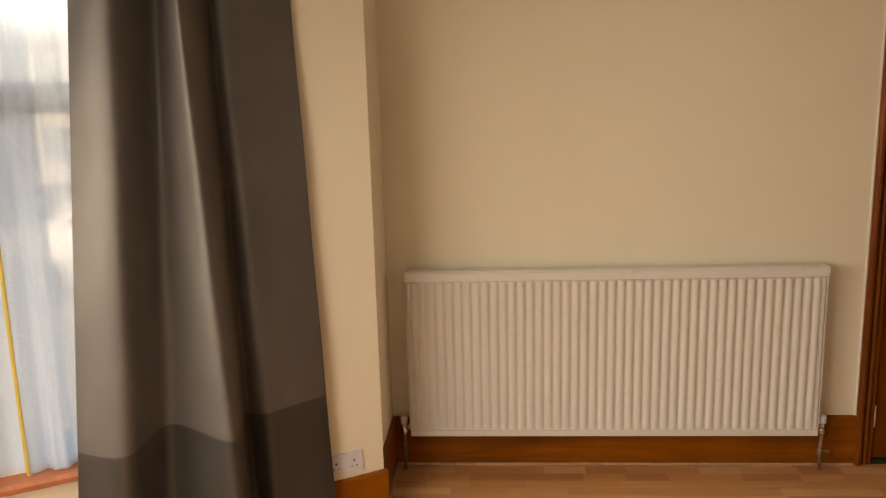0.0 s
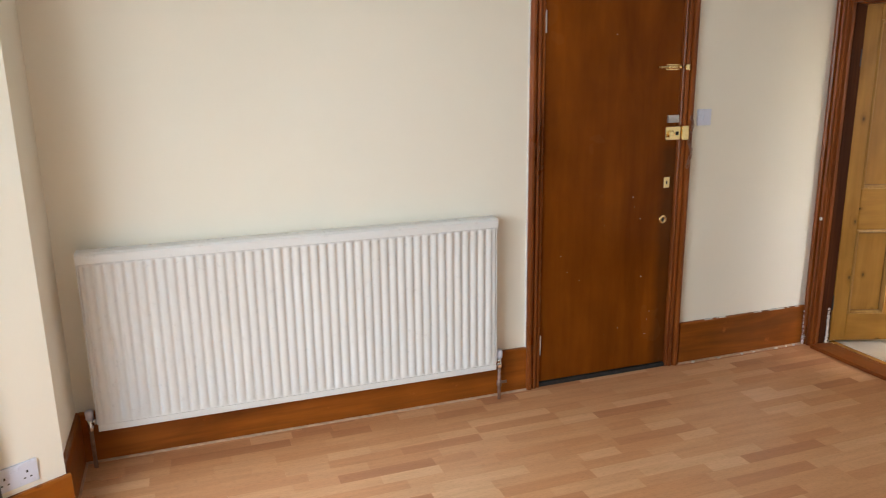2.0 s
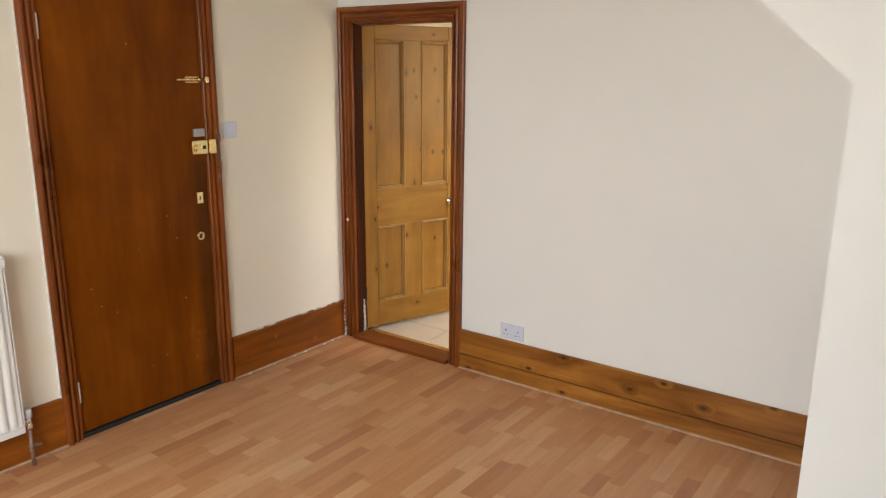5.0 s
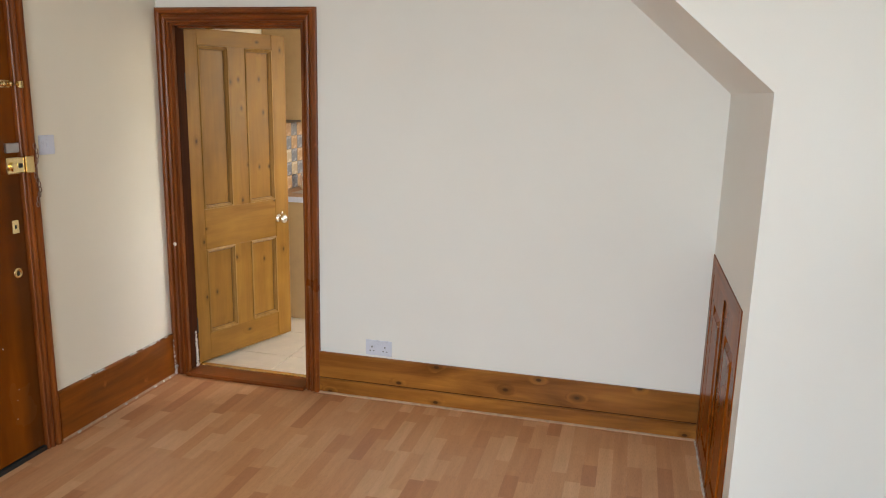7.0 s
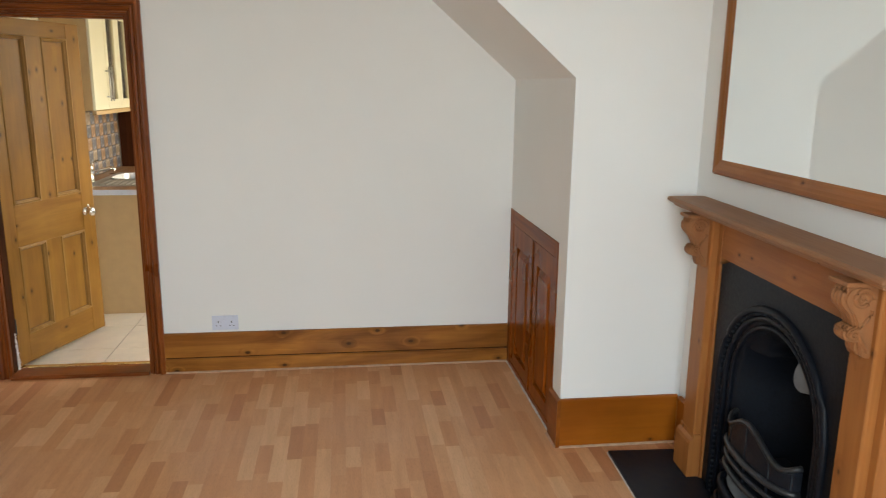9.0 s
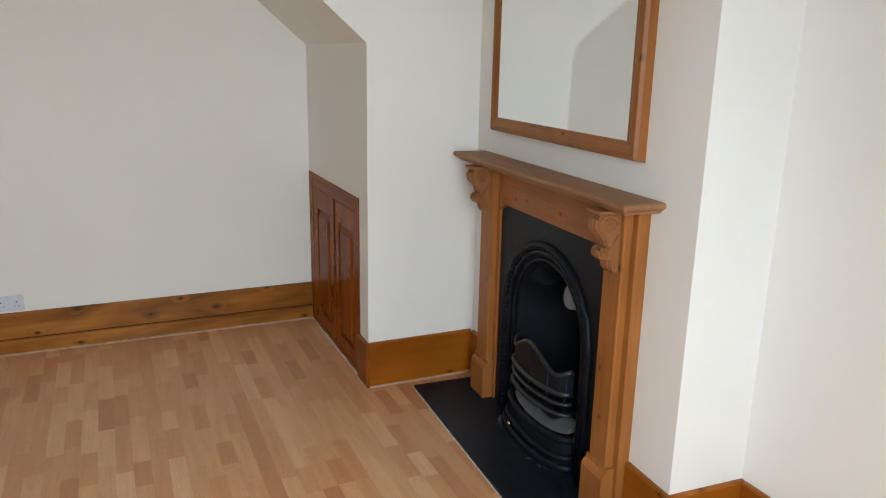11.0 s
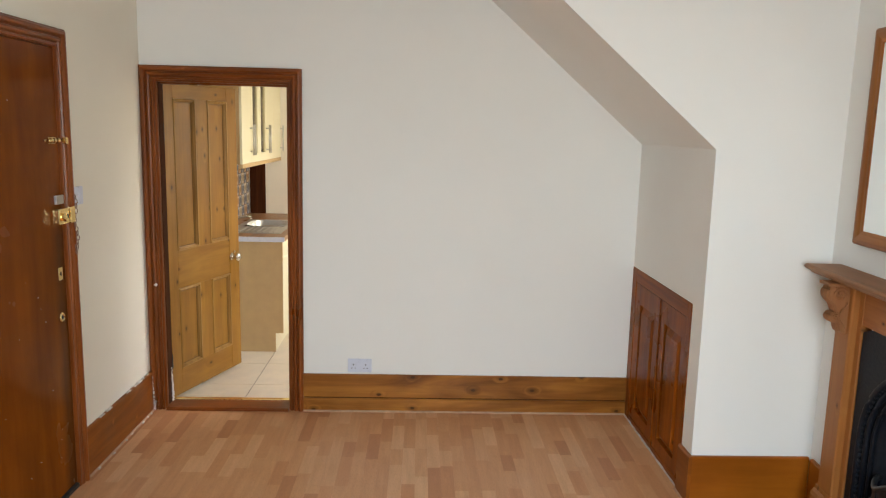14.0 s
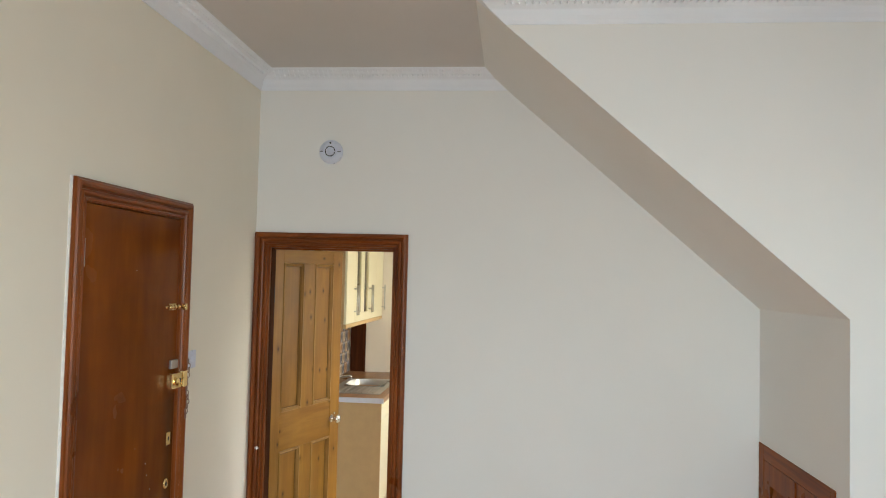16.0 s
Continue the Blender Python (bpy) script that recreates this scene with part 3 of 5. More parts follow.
# ---- doors ----
ARCH = [(0, 0), (0, 0.014), (0.003, 0.018), (0.010, 0.018), (0.013, 0.010), (0.017, 0.010), (0.022, 0.020), (0.030, 0.024), (0.037, 0.021), (0.041, 0.012),
        (0.045, 0.012), (0.049, 0.026), (0.057, 0.031), (0.067, 0.030), (0.072, 0.024), (0.078, 0.021), (0.078, 0)]


def architrave(parent, u0, u1, top, w0=1.0):
    """Moulded casing round an opening from u0 to u1, in the parent's x and z; y points into the wall."""
    def leg(u, sign, squeeze):
        bm = bmesh.new()
        lo = [bm.verts.new((u + sign * w * squeeze, -d, 0.0)) for w, d in ARCH]
        hi = [bm.verts.new((u + sign * w * squeeze, -d, top + w)) for w, d in ARCH]
        for i in range(len(ARCH)):
            j = (i + 1) % len(ARCH)
            bm.faces.new((lo[i], lo[j], hi[j], hi[i]))
        bm.faces.new(lo)
        bm.faces.new(hi[::-1])
        return bm
    part("casing_upright", leg(u0, -1, w0), CASING_Z, parent)
    part("casing_upright", leg(u1, 1, 1.0), CASING_Z, parent)
    bm = bmesh.new()
    a = [bm.verts.new((u0 - w * w0, -d, top + w)) for w, d in ARCH]
    b = [bm.verts.new((u1 + w, -d, top + w)) for w, d in ARCH]
    for i in range(len(ARCH)):
        j = (i + 1) % len(ARCH)
        bm.faces.new((a[i], a[j], b[j], b[i]))
    bm.faces.new(a)
    bm.faces.new(b[::-1])
    part("casing_head", bm, CASING_X, parent)


# front door, closed
def caulk(parent, u0, u1, top):
    for a in ((u0 - 0.004, -0.010, 0, u0, 0, top), (u1, -0.010, 0, u1 + 0.004, 0, top), (u0, -0.008, top, u1, 0, top + 0.003)):
        part("caulk", blocks(a), FILLER_WHITE, parent, "white caulk line beside the casing")


d1 = thing("door_1", "closed flush mahogany veneered front door with brass locks", "door", pose(0, 0, 0), kind="structure")
architrave(d1, -1.806, -1.012, 2.065)
caulk(d1, -1.884, -0.934, 2.143)
for a in ((-1.82, -0.002, 0, -1.803, 0.10, 2.08), (-1.015, -0.002, 0, -1.0, 0.10, 2.08), (-1.803, -0.002, 2.062, -1.015, 0.10, 2.08)):
    part("lining", blocks(a), CASING_Z, d1)
leaf = part("door_leaf", blocks((-1.800, -0.003, 0.028, -1.018, 0.042, 2.058), bevel=0.002), MAHOGANY, d1)
bm, speck = bmesh.new(), random.Random(9)
for i in range(14):
    x, z = speck.uniform(-1.76, -1.06), speck.uniform(0.2, 1.95)
    r = speck.uniform(0.0012, 0.0026)
    block(bm, x - r, -0.0042, z - r * 0.7, x + r, -0.0028, z + r * 0.7)
tagged(part("paint_specks", bm, FILLER, leaf, "tiny pale specks on the veneer"), kind="stuff")
part("threshold", blocks((-1.803, -0.012, 0.0, -1.015, 0.09, 0.022), bevel=0.003), DARK, d1, "black threshold strip under the door")
for z in (1.875, 0.235):
    bm = blocks((-1.812, -0.006, z - 0.05, -1.795, -0.0035, z + 0.05))
    tube(bm, [(-1.803, -0.010, z - 0.052), (-1.803, -0.010, z + 0.052)], 0.006)
    part("hinge", bm, STEEL if z > 1 else FILLER, d1, "steel butt hinge")
# night latch with its snib and keep
latch = part("night_latch", blocks((-1.115, -0.040, 1.285, -1.022, -0.003, 1.355), bevel=0.006), BRASS, d1, "polished brass night latch")
bm = bmesh.new()
lathe(bm, [(0.018, 0), (0.018, 0.010), (0.012, 0.014), (0.008, 0.014)], pose(-1.085, -0.040, 1.318, 90), 18)
block(bm, -1.108, -0.064, 1.300, -1.080, -0.054, 1.312)
part("latch_knob", bm, BRASS, latch)
part("latch_slot", blocks((-1.052, -0.043, 1.310, -1.036, -0.039, 1.328)), DARK, latch)
part("latch_keep", blocks((-1.016, -0.044, 1.283, -0.972, -0.020, 1.357), bevel=0.005), BRASS, d1, "brass keep on the casing")
part("chain_plate", blocks((-1.085, -0.016, 1.372, -1.018, -0.003, 1.412), bevel=0.003), STEEL, d1, "steel door chain slide")
# chain of links hanging from the casing
bm = bmesh.new()
for i in range(13):
    c = Vector((-0.955 + 0.010 * math.sin(i * 0.9), -0.036, 1.395 - i * 0.021))
    turn = pose(c.x, c.y, c.z, 0, 0, 90 * (i % 2)) @ pose(0, 0, 0, 90)
    tube(bm, [turn @ Vector((0.007 * math.cos(k * math.pi / 5), 0.013 * math.sin(k * math.pi / 5), 0)) for k in range(11)], 0.0022, 5)
part("door_chain", bm, TARNISHED, d1, "hanging steel security chain", True)
# barrel bolt
bm = blocks((-1.105, -0.006, 1.640, -1.022, -0.003, 1.670), (-1.008, -0.036, 1.640, -0.985, -0.020, 1.668), bevel=0.001)
tube(bm, [(-1.160, -0.014, 1.655), (-0.99, -0.014, 1.655)], 0.006, 10)
for x in (-1.095, -1.066, -1.032):
    tube(bm, [(x - 0.006, -0.013, 1.655), (x + 0.006, -0.013, 1.655)], 0.011, 12)
lathe(bm, [(0.004, 0), (0.004, 0.012), (0.008, 0.016), (0.008, 0.022), (0.003, 0.026)], pose(-1.155, -0.014, 1.655, 90), 12)
part("bolt", bm, BRASS, d1, "brass barrel bolt", True)
lp = part("lock_plate", blocks((-1.086, -0.007, 1.028, -1.048, -0.003, 1.086), bevel=0.002), BRASS, d1, "rectangular brass keyhole plate")
part("keyhole", blocks((-1.070, -0.009, 1.048, -1.064, -0.006, 1.066)), DARK, lp)
bm = bmesh.new()
lathe(bm, [(0.024, 0), (0.023, 0.004), (0.014, 0.007), (0.013, 0.004)], pose(-1.075, -0.003, 0.856, 90), 22)
es = part("escutcheon", bm, BRASS, d1, "round brass keyhole escutcheon", True)
part("keyhole", blocks((-1.078, -0.0105, 0.846, -1.072, -0.006, 0.864)), DARK, es)

def ragged(x, y, width, height, seed):
    """A crumbling run of filler, thick at the floor and thin at its top."""
    bm, rg, z = bmesh.new(), random.Random(seed), 0.0
    while z < height:
        step = rg.uniform(0.002, 0.007)
        w = width * (1.15 - 0.9 * z / height) * rg.uniform(0.45, 0.9)
        dx, dy = rg.uniform(-0.003, 0.003), rg.uniform(0.004, 0.012)
        block(bm, x + dx, y - dy, z, x + dx + w, y + 0.006, z + step)
        z += step * rg.choice((0.9, 1.0, 1.0, 1.6))
    return bm


# kitchen doorway and its open four-panel door
d2 = thing("doorway_kitchen", "stained timber casing and lining of the kitchen doorway", "door frame", EAST_FACE, kind="structure")
architrave(d2, 0.081, 0.854, 1.992)
for a in ((0.081, -0.002, 0, 0.095, 0.098, 1.992), (0.842, -0.002, 0, 0.856, 0.135, 1.992), (0.095, -0.002, 1.980, 0.842, 0.135, 1.994)):
    part("lining", blocks(a), CASING_Z, d2)
part("door_stop", blocks((0.107, 0.03, 1.968, 0.842, 0.085, 1.980), bevel=0.002), CASING_Z, d2)
# Dark strip in the hinge gap, its shade put into the colour.
part("rebate", blocks((0.095, 0.020, 0.022, 0.098, 0.097, 1.980)), DARK_STRIP, d2, "dark strip colouring in the shaded hinge gap of the lining")
part("threshold", blocks((0.095, -0.040, 0.0, 0.842, 0.10, 0.022), bevel=0.006), CASING_X, d2, "worn timber threshold")
part("threshold_strip", blocks((0.095, 0.102, 0.0, 0.842, 0.138, 0.026), bevel=0.004), BRASS, d2, "brass threshold strip")
part("filler", ragged(0.016, -0.024, 0.020, 0.21, 4), FILLER, d2, "cracked white filler at the casing foot")
part("filler", ragged(0.099, 0.074, 0.014, 0.24, 8), FILLER, d2, "cracked white filler at the lining foot")
bm = bmesh.new()
lathe(bm, [(0.011, 0), (0.011, 0.002), (0.002, 0.003)], pose(0.056, -0.021, 0.785, 90), 14)
part("patch", bm, FILLER, d2, "pale round patch on the casing")

DOOR_W, DOOR_H, DOOR_T = 0.758, 1.952, 0.042
d3 = thing("kitchen_door", "open four-panel waxed pine door with chrome knob", "door", pose(0.103, -0.099, 0.030, 0, -0.3, -19.5))
ST0, ST1, MU0, MU1 = 0.088, DOOR_W - 0.112, 0.305, 0.430
RAILS = [(0.0, 0.165), (0.685, 0.925), (1.862, DOOR_H)]
for x0, x1 in ((0, ST0), (ST1, DOOR_W)):
    part("stile", blocks((x0, 0, 0, x1, DOOR_T, DOOR_H), bevel=0.002), OLD_PINE_Z, d3)
for z0, z1 in RAILS:
    part("rail", blocks((ST0 + 0.0012, 0.001, z0, ST1 - 0.0012, DOOR_T - 0.001, z1), bevel=0.002), OLD_PINE_X, d3)
for z0, z1 in ((0.165, 0.685), (0.925, 1.862)):
    part("mullion", blocks((MU0, 0.001, z0, MU1, DOOR_T - 0.001, z1), bevel=0.001), OLD_PINE_Z, d3)
    for x0, x1 in ((ST0, MU0), (MU1, ST1)):
        pn = part("panel", blocks((x0, 0.016, z0, x1, DOOR_T - 0.016, z1)), OLD_PINE_Z, d3)
        for y, s in ((0.0, 1), (DOOR_T, -1)):
            bm = bmesh.new()
            corners = [(x0, z0, 1, 1), (x1, z0, -1, 1), (x1, z1, -1, -1), (x0, z1, 1, -1)]
            prof = [(0.0, 0.004), (0.002, -0.004), (0.010, -0.006), (0.014, 0.003), (0.018, 0.004), (0.021, 0.012), (0.022, 0.0165)]
            rings = [[bm.verts.new((cx + sx * w, y + s * dd, cz + sz * w)) for w, dd in prof] for cx, cz, sx, sz in corners]
            for i in range(4):
                a, b = rings[i], rings[(i + 1) % 4]
                for k in range(len(prof) - 1):
                    bm.faces.new((a[k], b[k], b[k + 1], a[k + 1]))
            part("panel_moulding", bm, OLD_PINE_LIT, pn)
            # Thin dark strips put the moulding's crease shade into the colour.
            yy = sorted((y + s * 0.0145, y + s * 0.0165))
            part("crease_line", blocks(*[(a, yy[0], b, c, yy[1], d) for a, b, c, d in (
                (x0 + 0.022, z0 + 0.022, x0 + 0.025, z1 - 0.022), (x1 - 0.026, z0 + 0.022, x1 - 0.022, z1 - 0.022),
                (x0 + 0.025, z0 + 0.022, x1 - 0.026, z0 + 0.025), (x0 + 0.025, z1 - 0.026, x1 - 0.026, z1 - 0.022))]), CREASE_SHADE, pn, "dark line colouring in the shade along the moulding")
for y, rx in ((0.0, 90), (DOOR_T, -90)):
    bm = bmesh.new()
    lathe(bm, [(0.027, 0), (0.026, 0.004), (0.011, 0.008), (0.010, 0.026), (0.020, 0.032), (0.028, 0.042), (0.029, 0.052), (0.022, 0.062), (0.008, 0.065)],
          pose(DOOR_W - 0.088, y, 0.800, rx), 24)
    part("door_knob", bm, CHROME, d3, "chrome door knob", True)
bm = bmesh.new()
lathe(bm, [(0.008, 0), (0.008, 0.006), (0.003, 0.007)], pose(DOOR_W - 0.062, 0, 0.832, 90), 12)
part("keyhole_cover", bm, CHROME, d3)
for z in (0.24, 1.66):
    bm = blocks((-0.004, 0.002, z - 0.045, 0.003, 0.040, z + 0.045))
    tube(bm, [(-0.004, 0.0, z - 0.046), (-0.004, 0.0, z + 0.046)], 0.006)
    part("hinge", bm, DARK, d3, "dark iron butt hinge")

# ---- radiator ----
RX0, RX1, RZ0, RZ1, RY = -3.933, -2.092, 0.180, 0.963, -0.100
rad = thing("radiator", "white ribbed panel radiator with top cover", "radiator", pose(RX0, 0, 0))
RW = RX1 - RX0
bm = bmesh.new()
NR = 45
pitch = (RW - 0.03) / NR
xs = [(0.0, 0.012), (0.004, 0.004), (0.012, 0.001)]
for i in range(NR):
    x = 0.015 + i * pitch
    xs += [(x + pitch * k / 8, 0.0135 * (0.5 + 0.5 * math.cos(2 * math.pi * k / 8)) ** 2.0) for k in range(8)]
xs += [(RW - 0.012, 0.001), (RW - 0.004, 0.004), (RW, 0.012)]
levels = [(RZ0 + 0.005, 1), (RZ0 + 0.035, 1), (RZ0 + 0.060, 0), (RZ1 - 0.062, 0), (RZ1 - 0.052, 1), (RZ1 - 0.045, 2)]
grid = [[bm.verts.new((x, RY + (dy if flat == 0 else 0.001 if flat == 1 else 0.010), z)) for x, dy in xs] for z, flat in levels]
for a, b in zip(grid, grid[1:]):
    for i in range(len(xs) - 1):
        bm.faces.new((a[i], a[i + 1], b[i + 1], b[i]))
part("front_panel", bm, RADIATOR, rad, smooth=True)
part("body", blocks((0.004, RY + 0.016, RZ0 + 0.004, RW - 0.004, -0.035, RZ1 - 0.010), bevel=0.004), RADIATOR, rad)
part("bottom_rail", blocks((-0.001, RY - 0.003, RZ0, RW + 0.001, RY + 0.022, RZ0 + 0.030), bevel=0.004), RADIATOR, rad)
bm = bmesh.new()
prism(bm, [(RY - 0.010, RZ1 - 0.044), (RY - 0.010, RZ1 - 0.010), (RY + 0.002, RZ1), (-0.03, RZ1), (-0.03, RZ1 - 0.045)], lambda a, b, d: (d, a, b), -0.004, RW + 0.004)
part("top_cover", bm, RADIATOR, rad)
for x in (-0.006, RW):
    part("side_panel", blocks((x, RY + 0.006, RZ0 + 0.03, x + 0.006, -0.03, RZ1 - 0.045), bevel=0.002), RADIATOR, rad)
for x, colour in ((-0.035, 1), (RW + 0.032, 0)):
    s = -1 if x < 0 else 1
    bm = bmesh.new()
    tube(bm, [(x, -0.065, 0.0), (x, -0.065, 0.205)], 0.0085, 10)
    part("pipe", bm, TARNISHED, rad, "dark painted copper pipe", True)
    bm = bmesh.new()
    lathe(bm, [(0.012, 0.175), (0.014, 0.178), (0.014, 0.196), (0.011, 0.200), (0.011, 0.226)], pose(x, -0.065, 0), 12)
    tube(bm, [(x, -0.065, 0.212), (x - s * 0.034, -0.065, 0.212)], 0.010, 10)
    lathe(bm, [(0.015, 0), (0.015, 0.012)], pose(x - s * 0.012, -0.065, 0.212, 0, 90), 6)
    v = part("valve", bm, CHROME, rad, "chrome radiator valve", True)
    bm = bmesh.new()
    lathe(bm, [(0.013, 0.226), (0.016, 0.230), (0.017, 0.262), (0.013, 0.268), (0.004, 0.269)], pose(x, -0.065, 0), 16)
    part("valve_cap", bm, PLASTIC, v, "white plastic valve cap", True)
bm = bmesh.new()
lathe(bm, [(0.012, 0.07), (0.013, 0.078), (0.013, 0.098), (0.010, 0.104)], pose(RW + 0.032, -0.065, 0), 10)
tube(bm, [(RW + 0.032, -0.065, 0.09), (RW + 0.075, -0.062, 0.09)], 0.008, 8)
part("drain_valve", bm, TARNISHED, rad, "tarnished drain valve", True)

# ---- sockets, switch, alarm ----


def double_socket(m):
    t = thing("wall_socket", "white plastic double wall socket with switches", "socket", m, group="wall sockets")
    part("plate", blocks((-0.0735, -0.010, -0.043, 0.0735, 0, 0.043), bevel=0.003), PLASTIC, t)
    for c in (-0.037, 0.037):
        for a in ((c - 0.003, 0.006, c + 0.003, 0.015), (c - 0.014, -0.014, c - 0.007, -0.010), (c + 0.007, -0.014, c + 0.014, -0.010)):
            part("pin_slot", blocks((a[0], -0.0115, a[1] - 0.004, a[2], -0.0095, a[3] - 0.004)), DARK, t)
    for c in (-0.012, 0.012):
        part("rocker", blocks((c - 0.005, -0.0135, 0.016, c + 0.005, -0.009, 0.034), bevel=0.001), PLASTIC, t)
    return t


sock = double_socket(EAST_FACE @ pose(1.276, 0, 0.294))
copy_thing(sock, SPLAY @ pose(0.165, 0, 0.305, 0, 0, 180))
sw = thing("light_switch", "white plastic single light switch", "switch", pose(-0.853, 0, 1.393))
part("plate", blocks((-0.043, -0.009, -0.043, 0.043, 0, 0.043), bevel=0.003), PLASTIC, sw)
part("rocker", blocks((-0.006, -0.0135, -0.012, 0.006, -0.008, 0.012), bevel=0.001), PLASTIC, sw)
al = thing("smoke_alarm", "round white smoke alarm on the wall", "smoke alarm", EAST_FACE @ pose(0.450, 0, 2.560))
bm = bmesh.new()
lathe(bm, [(0.072, 0), (0.072, 0.012), (0.066, 0.026), (0.050, 0.034), (0.030, 0.036), (0.028, 0.033), (0.004, 0.033)], pose(0, 0, 0, 90), 36)
part("body", bm, PLASTIC, al, smooth=True)
bm = bmesh.new()
tube(bm, [(0.029 * math.cos(i * math.pi / 18), -0.0365, 0.029 * math.sin(i * math.pi / 18)) for i in range(36)], 0.0026, 6)
part("button_ring", bm, DARK, al, "dark ring round the test button")
part("vent_slot", blocks((-0.062, -0.031, -0.003, -0.040, -0.0345, 0.001)), DARK, al)
part("vent_slot", blocks((0.042, -0.0345, -0.003, 0.064, -0.030, 0.001)), DARK, al)
bm = bmesh.new()
lathe(bm, [(0.006, 0), (0.006, 0.003)], pose(0, -0.0325, 0.050, 90), 10)
part("indicator", bm, DARK, al)

# ---- niche cupboard ----
cup = thing("niche_cupboard", "low varnished cupboard with two raised-panel doors", "cupboard", pose(0, SLANT_Y0 - 0.018, 0, 0, 0, 180))
CW, CH = 0.987, 0.947          # local x runs west, y points into the stair wall
part("cupboard_frame", blocks((0.004, -0.022, 0.0, 0.085, 0.0, CH), bevel=0.003), CUPBOARD_Z, cup)
part("cupboard_frame", blocks((0.943, -0.022, 0.0, CW, 0.0, CH), bevel=0.003), CUPBOARD_Z, cup)
part("cupboard_frame", blocks((0.085, -0.022, CH - 0.078, 0.943, 0.0, CH), bevel=0.003), CUPBOARD_X, cup)
part("cupboard_frame", blocks((0.085, -0.020, 0.0, 0.943, 0.0, 0.030), bevel=0.003), CUPBOARD_X, cup)
mid = 0.535
for x0, x1, a, b in ((0.088, mid - 0.002, 0.180, 0.450), (mid + 0.002, 0.940, 0.620, 0.880)):
    c, d, top = 0.105, 0.750, CH - 0.082
    dr = part("cupboard_door", blocks((x0, -0.019, 0.034, a, -0.001, top), (b, -0.019, 0.034, x1, -0.001, top), (a, -0.019, 0.034, b, -0.001, c), (a, -0.019, d, b, -0.001, top)), CUPBOARD_Z, cup)
    bm = bmesh.new()
    rings = []
    for w, y in ((0, -0.001), (0.006, -0.001), (0.010, -0.004), (0.040, -0.019), (0.042, -0.022)):
        rings.append([bm.verts.new(v) for v in ((a + w, y, c + w), (b - w, y, c + w), (b - w, y, d - w), (a + w, y, d - w))])
    for p, q in zip(rings, rings[1:]):
        for i in range(4):
            bm.faces.new((p[i], p[(i + 1) % 4], q[(i + 1) % 4], q[i]))
    bm.faces.new(rings[-1])
    part("raised_panel", bm, CUPBOARD_Z, dr)
part("cover_strip", blocks((mid - 0.012, -0.026, 0.034, mid + 0.012, -0.019, CH - 0.084), bevel=0.003), CUPBOARD_Z, cup)

bm, rg, x = bmesh.new(), random.Random(21), 0.03
while x < 0.97:
    w = rg.uniform(0.01, 0.05)
    block(bm, x, -0.027 - rg.uniform(0.0, 0.004), 0.0, x + w, -0.021, rg.uniform(0.002, 0.008))
    x += w + rg.uniform(0.0, 0.012)
part("filler", bm, FILLER, cup, "pale sealant along the cupboard foot")

